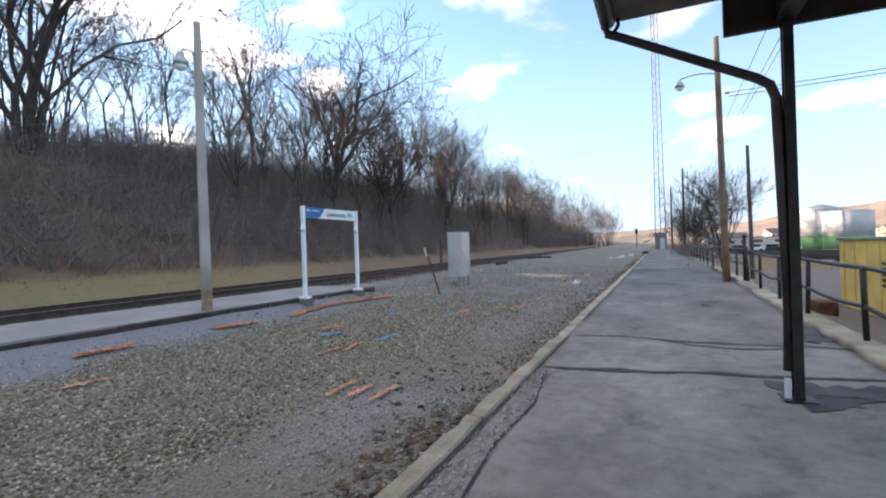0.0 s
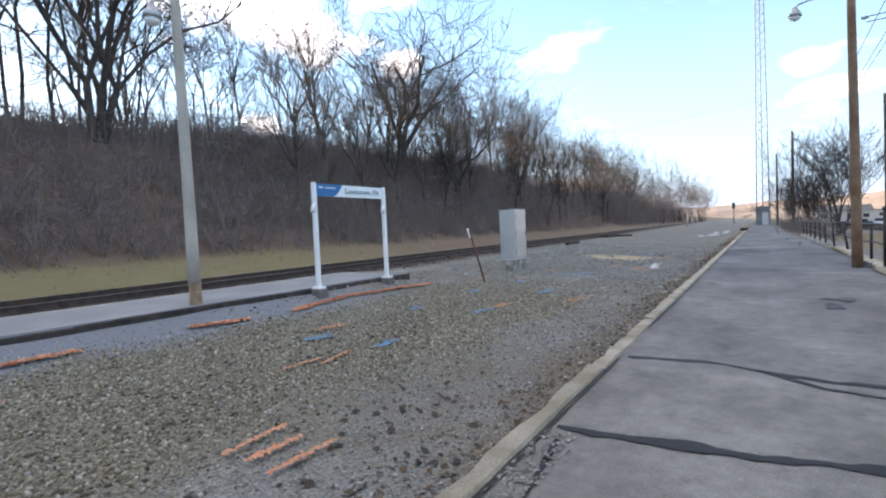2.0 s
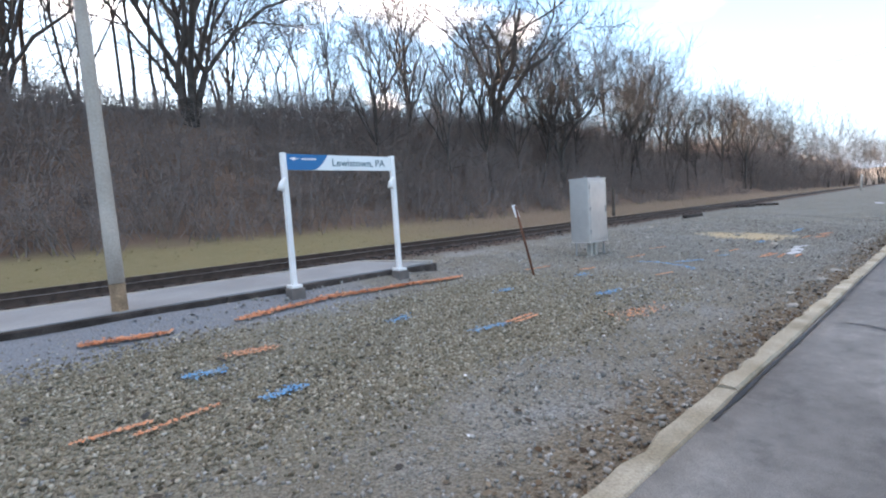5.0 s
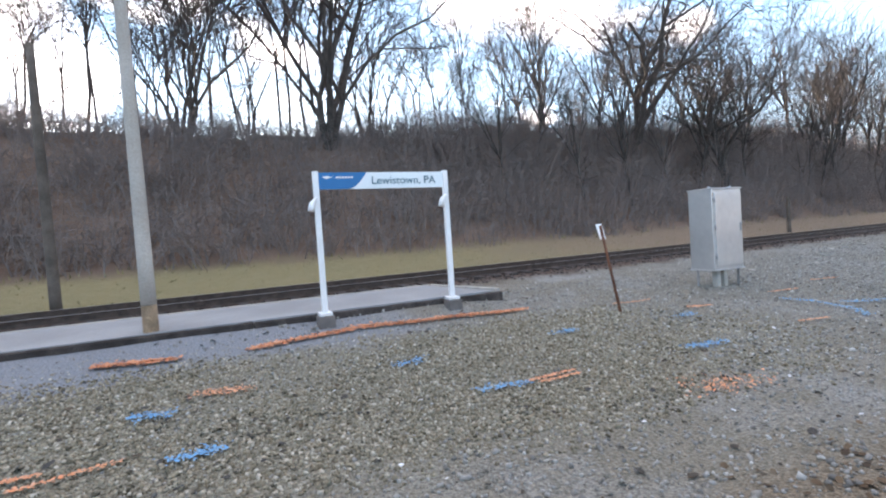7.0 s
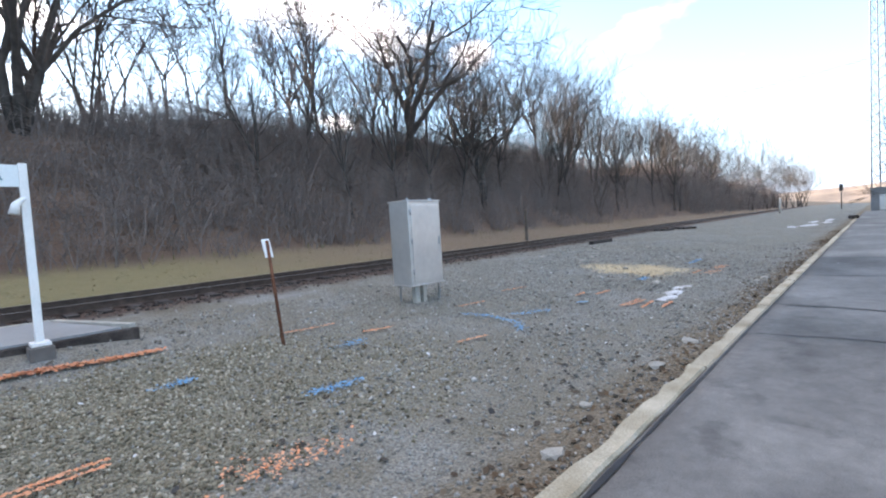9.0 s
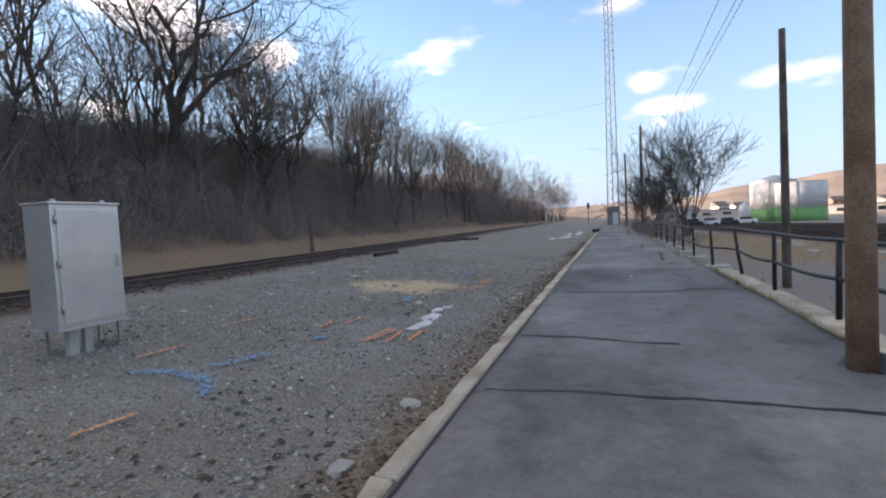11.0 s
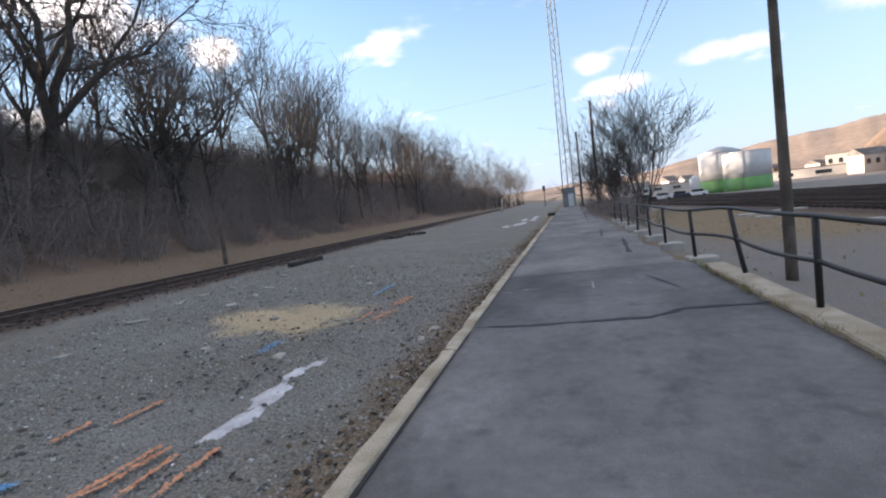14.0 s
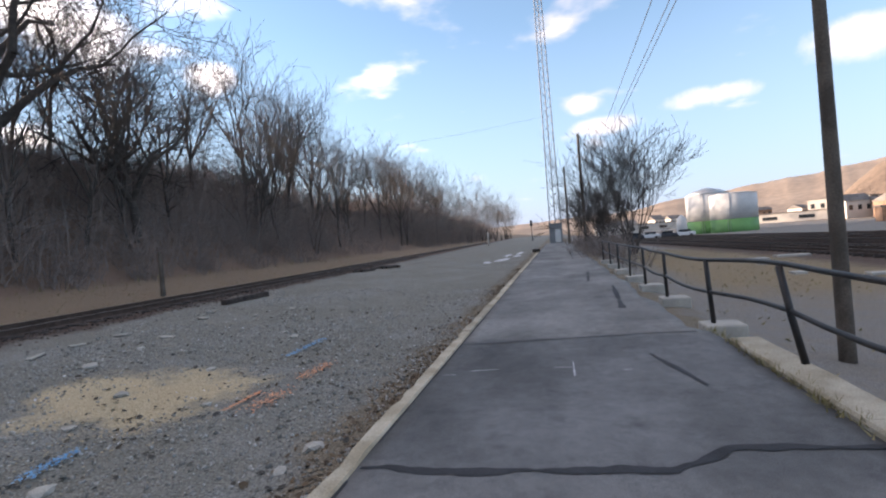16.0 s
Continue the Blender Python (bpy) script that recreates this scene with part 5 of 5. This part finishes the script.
make_tree(on_bank(-29.0, 38.5), 3, "broad bare deciduous tree on the wooded bank", WOOD, 0.018, 40, 1.0, **BROAD)
make_tree(on_bank(-31.5, 14.5), 11, "many-stemmed bare tree on the bank's crest", WOOD, 0.014, 0, 1.3, **FORKED)
make_tree(on_bank(-26.5, 45.5), 5, "broad bare deciduous tree on the wooded bank", WOOD, 0.017, 130, 0.74, **BROAD)
make_tree(on_bank(-33.5, 6.0), 17, "leaning bare tree on the bank's crest", WOOD, 0.015, 70, 0.85, **FORKED)
variants = []
for i, (kw, lab) in enumerate(((TALL, "tall slender bare tree on the bank"), (TALL, "tall slender bare tree on the bank"), (TALL, "tall slender bare tree on the bank"), (CLUMP, "clump of bare stems on the bank"), (CLUMP, "clump of bare stems on the bank"), (THIN, "thin straight sapling on the bank's crest"), (THIN, "thin straight sapling on the bank's crest"), (THIN, "thin straight sapling on the bank's crest"))):
    variants.append(make_tree(on_bank(-38 - 3 * i, -22 - 4 * i), 30 + i, lab, WOOD, 0.014 if kw is not THIN else 0.012, 0, 1.0, **kw))
r = random.Random(5)


def plant(v, x, y, s):
    src = variants[v]
    src.scale = (s, s, s * r.uniform(0.9, 1.15))
    copy_thing(src, pose(x, y, gz(x, y) - 0.1, r.uniform(-3, 3), r.uniform(-3, 3), r.uniform(0, 360)))
    src.scale = (1, 1, 1)


for i in range(76):      # saplings along the crest
    y = -16 + i * 0.85 + r.uniform(-0.7, 0.7)
    if 30 < y < 46 and i % 3:
        continue
    plant(r.choice((5, 6, 7, 5, 6, 7, 3)), -34.5 - r.uniform(0, 8) - (0.4 + 0.05 * (y - 8)), y, r.uniform(0.85, 1.5))
for i in range(30):      # wood behind and beyond the broad trees, in uneven groups
    y = 30 + i * 2.3 + r.uniform(-1.2, 1.2)
    tall_here = 0.5 + 0.5 * math.sin(y * 0.42) * math.cos(y * 0.13 + 1)
    plant(r.choice((0, 1, 2, 0, 1, 3)), -26.5 - r.uniform(0, 9) - (0.4 + 0.05 * (y - 8)), y, r.uniform(0.5, 0.72) + 0.5 * tall_here)
for i in range(40):      # along the track towards the distance
    y = 56 + i * 2.9 + r.uniform(-1.5, 1.5)
    tall_here = 0.5 + 0.5 * math.sin(y * 0.31 + 0.6) * math.cos(y * 0.11)
    plant(r.choice((0, 1, 2, 3, 4)), -21.5 - r.uniform(0, 8) - (0.4 + 0.05 * (y - 8)), y, r.uniform(0.38, 0.62) + 0.48 * tall_here + 0.28 * float(sm(75, 130, y)))
for i in range(16):
    y = 172 + i * 9 + r.uniform(-3, 3)
    plant(r.choice((3, 4)), -24 - r.uniform(0, 8), y, r.uniform(1.0, 1.6))
r2 = random.Random(9)
for i in range(7):       # leaning trunks part way up the bank
    y = 24 + i * 4.2 + r2.uniform(-1.5, 1.5)
    plant(r.choice((0, 1, 3)), -24.5 - r2.uniform(0, 3), y, r2.uniform(0.5, 0.75))


def brush_clump(seed, h, stems, twigs):
    q = random.Random(seed)
    out = []
    for s in range(stems):
        a, t = q.uniform(0, 6.28), q.uniform(0.1, 1.15)
        d = np.array([math.cos(a) * t, math.sin(a) * t, 1.0])
        d /= np.linalg.norm(d)
        p = np.array([q.gauss(0, 0.4), q.gauss(0, 0.4), -0.1])
        ln = h * q.uniform(0.5, 1.1)
        m = p + d * ln * 0.5
        d2 = d + np.array([q.gauss(0, 0.2), q.gauss(0, 0.2), -0.05])
        e = m + d2 * ln * 0.5
        out += [(p, m, 0.022, 0.017, 0), (m, e, 0.017, 0.009, 0)]
        for k in range(twigs):
            f = q.uniform(0.25, 1.0)
            b = p + (m - p) * f * 2 if f < 0.5 else m + (e - m) * (f * 2 - 1)
            g = np.array([q.gauss(0, 0.9), q.gauss(0, 0.9), q.uniform(-0.15, 0.8)])
            out.append((b, b + g * ln * 0.28, 0.013, 0.006, 0))
    return out


def brush_mesh(name, places, hs, mat, variants_n=6, stems=8, twigs=5, thick=1.0):
    pats = []
    for i in range(variants_n):
        sg = brush_clump(70 + i, 1.0, stems, twigs)
        pats.append((np.array([s[0] for s in sg]), np.array([s[1] for s in sg]), np.array([s[2] for s in sg]), np.array([s[3] for s in sg])))
    A, B, RA, RB = [], [], [], []
    for (x, y), h in zip(places, hs):
        a, b, ra, rb = pats[rng.integers(variants_n)]
        t = rng.uniform(0, 6.283)
        rot = np.array([[math.cos(t), -math.sin(t), 0], [math.sin(t), math.cos(t), 0], [0, 0, 1]])
        sc = np.array([h * 0.8, h * 0.8, h])
        o = np.array([x, y, gz(x, y)])
        A.append((a * sc) @ rot.T + o)
        B.append((b * sc) @ rot.T + o)
        RA.append(ra * thick)
        RB.append(rb * thick)
    segs = (np.concatenate(A), np.concatenate(B), np.concatenate(RA), np.concatenate(RB))
    d = segs[1] - segs[0]
    d /= np.linalg.norm(d, axis=1, keepdims=True) + 1e-9
    u = np.cross(d, np.array([[0.3, 0.9, 0.1]]))
    u /= np.linalg.norm(u, axis=1, keepdims=True) + 1e-9
    v = np.cross(d, u)
    rings = []
    for end, rad in ((segs[0], segs[2]), (segs[1], segs[3])):
        for a in (0, 2.094, 4.189):
            rings.append(end + (u * math.cos(a) + v * math.sin(a)) * rad[:, None])
    verts = np.stack(rings, 1).reshape(-1, 3)
    base = np.arange(len(d))[:, None, None] * 6
    q = np.array([(0, 1, 4, 3), (1, 2, 5, 4), (2, 0, 3, 5)])[None]
    return raw_mesh(name, verts, (base + q).reshape(-1, 4), mat)


bn = 1450
bt = rng.uniform(0, 1, bn)
bx = -19.3 - 16.0 * bt
by = np.where(rng.uniform(0, 1, bn) < 0.72, rng.uniform(-14, 62, bn), rng.uniform(62, 190, bn))
bx = bx - (0.4 + 0.05 * (by - 8))
bh = rng.uniform(1.1, 2.6, bn) * (0.55 + 0.6 * sm(0, 0.2, bt)) * np.where(by > 62, 1.7, 1.0)
# taller thicket among the trees, hiding the crest
kn = 980
ky = np.where(rng.uniform(0, 1, kn) < 0.62, rng.uniform(17, 75, kn), rng.uniform(75, 210, kn))
kx = -21.5 - 15.0 * rng.uniform(0, 1, kn) - (0.4 + 0.05 * (ky - 8))
bx, by = np.concatenate([bx, kx]), np.concatenate([by, ky])
bh = np.concatenate([bh, rng.uniform(2.2, 5.4, kn) * np.where(kx > -26, 0.8, 1.1)])
brush = new("underbrush", brush_mesh("underbrush", np.stack([bx, by], 1), bh, M_BRUSH))
tagged(brush, "dense leafless grey-brown brush covering the bank", "brush", kind="stuff")

# tall thicket filling the gaps between the trunks
hn = 760
hy = np.concatenate([rng.uniform(20, 70, hn // 2), rng.uniform(70, 190, hn - hn // 2)])
hx = -25.0 - 13.0 * rng.uniform(0, 1, hn) - (0.4 + 0.05 * (hy - 8))
thicket = new("thicket", brush_mesh("thicket", np.stack([hx, hy], 1), rng.uniform(3.5, 7.0, hn) * (0.7 + 0.3 * np.sin(hy * 0.5)), M_BRUSH, 6, 7, 5))
tagged(thicket, "tall leafless thicket between the trees", "brush", kind="stuff")

fn = 420
fy = 110 + 190 * rng.uniform(0, 1, fn) ** 1.2
fx = -20.5 - 12.0 * rng.uniform(0, 1, fn) - (0.4 + 0.05 * (fy - 8))
far_brush = new("far_thicket", brush_mesh("far_thicket", np.stack([fx, fy], 1), rng.uniform(5.0, 10.5, fn), M_BRUSH, 6, 7, 5, 3.0))
tagged(far_brush, "far dense leafless trees and brush along the track", "brush", kind="stuff")
sn = 420
s_y = rng.uniform(-10, 27, sn)
s_x = -20.0 - 14.0 * rng.uniform(0, 1, sn) - (0.4 + 0.05 * (s_y - 8))
low_brush = new("low_brush", brush_mesh("low_brush", np.stack([s_x, s_y], 1), rng.uniform(1.2, 2.5, sn), M_BRUSH, 6, 8, 5))
tagged(low_brush, "low tangled leafless brush on the bank's slope", "brush", kind="stuff")

# dry tufts at the bank's foot and on the verge
tn = 2500
tx = -14.7 - 5.4 * rng.uniform(0, 1, tn)
tyy = rng.uniform(-10, 75, tn)
tx = tx - (0.4 + 0.05 * (tyy - 8))
tb = np.stack([tx, tyy, ground_z(tx, tyy)], 1)
ta = rng.uniform(0, 6.283, tn)
th = rng.uniform(0.02, 0.05, tn) + 0.25 * sm(-18.3, -20, tx + (0.4 + 0.05 * (tyy - 8))) * rng.uniform(0, 1, tn)
tw = np.stack([np.cos(ta), np.sin(ta), 0 * ta], 1) * 0.035
tip = tb + np.stack([rng.normal(0, 0.05, tn), rng.normal(0, 0.05, tn), th], 1)
gv = np.stack([tb - tw, tb + tw, tip], 1).reshape(-1, 3)
grass = new("verge_grass", raw_mesh("verge_grass", gv, np.arange(3 * tn).reshape(-1, 3), M_GRASSB))
tagged(grass, "short dull green and straw-coloured grass", "grass", kind="stuff")

# dry tufts on the yard side
yn = 2600
yx = 3.1 + 8.0 * rng.uniform(0, 1, yn) ** 1.3
yv2 = rng.uniform(16, 75, yn)
keep = rng.uniform(0, 1, yn) < 0.15 + 0.85 * sm(-0.1, 0.5, wave(yx, yv2, 0.35, 2.0))
yx, yv2 = yx[keep], yv2[keep]
yb = np.stack([yx, yv2, ground_z(yx, yv2)], 1)
ya = rng.uniform(0, 6.283, len(yx))
yw = np.stack([np.cos(ya), np.sin(ya), 0 * ya], 1) * 0.03
yt = yb + np.stack([rng.normal(0, 0.05, len(yx)), rng.normal(0, 0.05, len(yx)), rng.uniform(0.03, 0.09, len(yx))], 1)
straw = new("dry_grass", raw_mesh("dry_grass", np.stack([yb - yw, yb + yw, yt], 1).reshape(-1, 3), np.arange(3 * len(yx)).reshape(-1, 3), M_GRASSB))
tagged(straw, "dry straw-coloured tufts beside the yard", "grass", kind="stuff")

en = 420
ex = 2.40 + rng.normal(0, 0.035, en)
ey = np.concatenate([rng.normal(24.6, 0.9, en // 2), rng.uniform(19, 27.2, en - en // 2)])
ea = rng.uniform(0, 6.283, en)
eb = np.stack([ex, ey, np.zeros(en) + 0.0], 1)
ew = np.stack([np.cos(ea), np.sin(ea), 0 * ea], 1) * 0.008
et = eb + np.stack([rng.normal(0, 0.05, en), rng.normal(0, 0.05, en), rng.uniform(0.03, 0.13, en)], 1)
weeds = new("dry_weeds", raw_mesh("dry_weeds", np.stack([eb - ew, eb + ew, et], 1).reshape(-1, 3), np.arange(3 * en).reshape(-1, 3), M_GRASSB))
tagged(weeds, "dry straw weeds in the joint below the railing", "grass", kind="stuff")

# ---- bare bushes at the railing's end ----
make_tree((6.2, 60, -0.6), 61, "wide bare tree beside the railing's end", "trees by the yard", 0.012, 20, 1.0, height=7.6, rad=0.12, stems=7, depth=3, spread=0.55, kids=(4, 6), droop=0.0, clear=0.22, wig=0.12)
make_tree((3.6, 57, -0.6), 62, "bare bush beside the dark pole", "trees by the yard", 0.011, 80, 1.0, height=4.6, rad=0.08, stems=6, depth=3, spread=0.5, kids=(3, 4), droop=0.0, clear=0.2, wig=0.14)
make_tree((4.6, 66, -0.6), 63, "bare bush beside the dark pole", "trees by the yard", 0.012, 10, 1.0, height=5.2, rad=0.08, stems=6, depth=3, spread=0.5, kids=(3, 4), droop=0.0, clear=0.2, wig=0.14)
make_tree((3.2, 74, -0.6), 64, "bare bush beside the dark pole", "trees by the yard", 0.014, 10, 1.0, height=5.2, rad=0.08, stems=6, depth=3, spread=0.5, kids=(3, 4), droop=0.0, clear=0.2, wig=0.14)
pl = np.stack([rng.uniform(2.7, 4.2, 18), rng.uniform(45.5, 80, 18)], 1)
hedge = new("hedge_brush", brush_mesh("hedge_brush", pl, rng.uniform(1.2, 2.8, 18), M_BRUSH, 6, 14, 8))
tagged(hedge, "tangled leafless brush beyond the railing", "brush", kind="stuff")

# ---- yard side ----
shed = thing("yellow_shed", (6.1, 13.0, -0.6), "yellow painted metal shed with green roof edge", "shed")
part("wall", box(2.5, 8.8, 1.86, (0, 0, 0), 0.01), M_YELLOW, shed)
part("roof", box(2.62, 8.92, 0.07, (0, 0, 1.86), 0.015), M_GREENTRIM, shed)
for yy in np.arange(-4.0, 4.3, 0.8):
    part("wall_seam", box(0.02, 0.04, 1.8, (-1.258, yy, 0.02), 0.004), M_YELLOW, shed)
for zz in range(5):
    part("louvre", box(0.03, 0.9, 0.07, (-1.265, 1.0, 0.75 + zz * 0.13), 0.006), M_BLACK, shed)
crate = part("rusty_box", box(0.42, 0.6, 0.36, (0, 0, 0), 0.02), M_RUSTPOST)
crate.location = (3.75, 14.6, -0.56)
tagged(crate, "dark rusty metal box below the railing", "box")
for x, y, w, l in ((9.7, 46.3, 1.4, 0.8), (9.4, 43.6, 0.8, 0.5), (12.0, 47.5, 1.5, 0.6), (8.6, 39.0, 0.4, 0.5), (10.5, 37.5, 1.2, 0.4)):
    b = part("pale_slab", box(w, l, 0.12, (0, 0, 0), 0.02), M_CONCRETE)
    b.location = (x, y, gz(x, y) - 0.02)
    tagged(b, "pale concrete slab lying in the yard", "slab", "yard slabs")


def tank(at, r_, h, cut, roof, label):
    t = thing("storage_tank", at, label, "tank")
    part("lower_band", tube([(0, 0, -1.0), (0, 0, cut)], r_ + 0.02, 40), M_TANKGREEN, t, "green lower band")
    part("shell", tube([(0, 0, cut), (0, 0, h)], r_, 40), M_TANK, t)
    part("roof", tube([(0, 0, h), (0, 0, h + roof * 0.6), (0, 0, h + roof)], [r_ + 0.05, r_ * 0.6, r_ * 0.1], 40), M_GALV, t)
    for k in range(1, 4):
        part("ring", tube([(0, 0, cut + (h - cut) * k / 4), (0, 0, cut + (h - cut) * k / 4 + 0.07)], r_ + 0.035, 40, False), M_TANK, t)
    part("ladder", joined(tube([(-r_ * 0.5 - 0.25, -r_ * 0.9, 0), (-r_ * 0.5 - 0.25, -r_ * 0.9, h)], 0.05, 5), tube([(-r_ * 0.5 + 0.25, -r_ * 0.9, 0), (-r_ * 0.5 + 0.25, -r_ * 0.9, h)], 0.05, 5)), M_GALV, t)
    return t


tank((43.0, 150, -2.3), 5.1, 9.6, 3.6, 0.5, "white and green steel storage tank, flat roofed")
tank((39.6, 158, -2.3), 5.2, 10.4, 3.6, 1.8, "white and green steel storage tank, cone roofed")
small_t = thing("small_silo", (31.2, 150, -2.3), "small white silo beside the tanks", "silo")
part("shell", tube([(0, 0, -0.5), (0, 0, 4.6), (0, 0, 5.6)], [1.2, 1.2, 0.15], 20), M_TANK, small_t)


def building(at, w, d, h, wall, rz, label, category="building", gable=0.0, wins=6):
    b = thing("building", at, label, category, "", rz)
    part("wall", box(w, d, h + 1.5, (0, 0, -1.5), 0.02), wall, b)
    if gable:
        g = bmesh.new()
        vs = [g.verts.new(p) for p in ((-w / 2 - 0.4, -d / 2 - 0.4, h), (w / 2 + 0.4, -d / 2 - 0.4, h), (w / 2 + 0.4, d / 2 + 0.4, h), (-w / 2 - 0.4, d / 2 + 0.4, h), (-w / 2 - 0.4, 0, h + gable), (w / 2 + 0.4, 0, h + gable))]
        for f in ((0, 1, 5, 4), (2, 3, 4, 5), (1, 2, 5), (3, 0, 4), (3, 2, 1, 0)):
            g.faces.new([vs[k] for k in f])
        part("roof", g, M_ROOF, b)
    else:
        part("roof", box(w + 0.6, d + 0.6, 0.4, (0, 0, h), 0.03), M_ROOF, b)
    for k in range(wins):
        part("window", box(w / wins * 0.42, 0.08, h * 0.3, (-w / 2 + w * (k + 0.5) / wins, -d / 2 - 0.02, h * 0.45), 0.01), M_GLASS, b)
    return b


building((112, 240, -3), 60, 22, 4.6, M_HOUSE, -25, "long pale warehouse across the yard", wins=5)
building((68, 132, -2.2), 9, 7, 3.4, M_BRICK, -20, "low brown shed across the yard", wins=3)
building((96, 150, -2.5), 8, 8, 4.5, M_HOUSE, -20, "white house with grey gable roof", "house", 2.4, 3)
building((52, 310, -3), 40, 14, 5, M_HOUSE, 10, "pale buildings of the town", wins=4)
building((140, 300, -1), 24, 14, 8, M_HOUSE, -30, "pale buildings of the town", wins=6)
building((28, 260, -3), 18, 10, 5, M_HOUSE, 5, "pale buildings of the town", gable=2.5, wins=4)
building((-62, 34, 8.0), 12, 46, 4.6, M_HOUSE, 6, "pale flat-roofed building behind the bank", wins=3)
rc = random.Random(21)
for i in range(26):
    x, y = rc.uniform(60, 190), rc.uniform(330, 470)
    if i < 12:
        x, y = rc.uniform(95, 150), rc.uniform(130, 210)
    building((x, y, -2.5 + 0.012 * (y - 130)), rc.uniform(7, 12), rc.uniform(6, 9), rc.uniform(3.5, 6), rc.choice((M_HOUSE, M_HOUSE, M_BRICK)), rc.uniform(-40, 40), "small town house with pitched roof", "house", 2.3, 3)


def car(at, rz, mat):
    c = thing("parked_car", at, "parked car at the yard's far side", "car", "parked cars", rz)
    bd = box(1.8, 4.4, 0.75, (0, 0, 0.3), 0.12)
    part("body", bd, mat, c)
    cb = box(1.55, 2.3, 0.6, (0, -0.15, 1.0), 0.18)
    part("cabin", cb, M_GLASS, c)
    for sx_ in (-0.85, 0.85):
        for sy_ in (-1.35, 1.35):
            w = part("wheel", tube([(sx_ - 0.1, sy_, 0.33), (sx_ + 0.1, sy_, 0.33)], 0.33, 14), M_BLACK, c)
    return c


for i in range(9):
    car((62 + i * 4.4 + rc.uniform(-0.5, 0.5), 118 + i * 1.6, gz(62 + i * 4, 118 + i)), 70 + rc.uniform(-6, 6), M_CAR[i % 2])
for i in range(4):
    car((17 + i * 3.4, 132 + rc.uniform(-1, 1), gz(20, 132)), 80, M_CAR[(i + 1) % 2])
for i in range(12):
    v = rc.choice((3, 4))
    src = variants[v]
    x, y = rc.uniform(85, 150), rc.uniform(120, 215)
    src.scale = (0.8, 0.8, rc.uniform(0.6, 0.95))
    cp = copy_thing(src, pose(x, y, gz(x, y) - 0.2, 0, 0, rc.uniform(0, 360)))
    src.scale = (1, 1, 1)
    tagged(cp, "bare tree among the town's houses", "tree", "trees in the town")


# ---- far hills ----
def ridge(name, az0, az1, dist, prof, label, depth=0.5, mat=M_HILL):
    """A far wooded ridge: heights over the compass, at a distance."""
    n, m = 160, 26
    az = np.radians(np.linspace(az0, az1, n))
    hh = np.interp(np.degrees(az), [p[0] for p in prof], [p[1] for p in prof])
    hh = hh * (1 + 0.02 * np.sin(az * 41) + 0.012 * np.sin(az * 97 + 1) + 0.006 * np.sin(az * 260))
    verts, q = [], []
    for j in range(m):
        f = j / (m - 1)
        d = dist * (1 - depth + depth * f)
        z = -6 + (hh + 6) * (math.sin(f * math.pi / 2) ** 1.3)
        d2 = d * (1 + 0.008 * np.sin(az * 17 + j * 0.3))
        verts.append(np.stack([np.sin(az) * d2, np.cos(az) * d2, z], 1))
    v = np.concatenate(verts)
    i, j = np.meshgrid(np.arange(n - 1), np.arange(m - 1), indexing="ij")
    a = (j * n + i).ravel()
    ob = new(name, raw_mesh(name, v, np.stack([a, a + 1, a + n + 1, a + n], 1), mat, True))
    return tagged(ob, label, "hill", kind="structure")


ridge("backdrop_hill", 5, 75, 1500, [(5, 30), (9, 46), (13, 64), (18, 73), (23, 88), (30, 105), (40, 115), (75, 115)], "far brown wooded ridge in evening sun")
ridge("backdrop_ridge", -14, 12, 2100, [(-14, 20), (-9, 38), (-4, 46), (0, 52), (5, 60), (12, 62)], "low far ridge beyond the track")
ridge("backdrop_slope", 24, 75, 430, [(24, -4), (26, 14), (28, 27), (31, 40), (36, 48), (75, 55)], "nearer brown wooded slope beyond the town", 0.35, M_SLOPE)
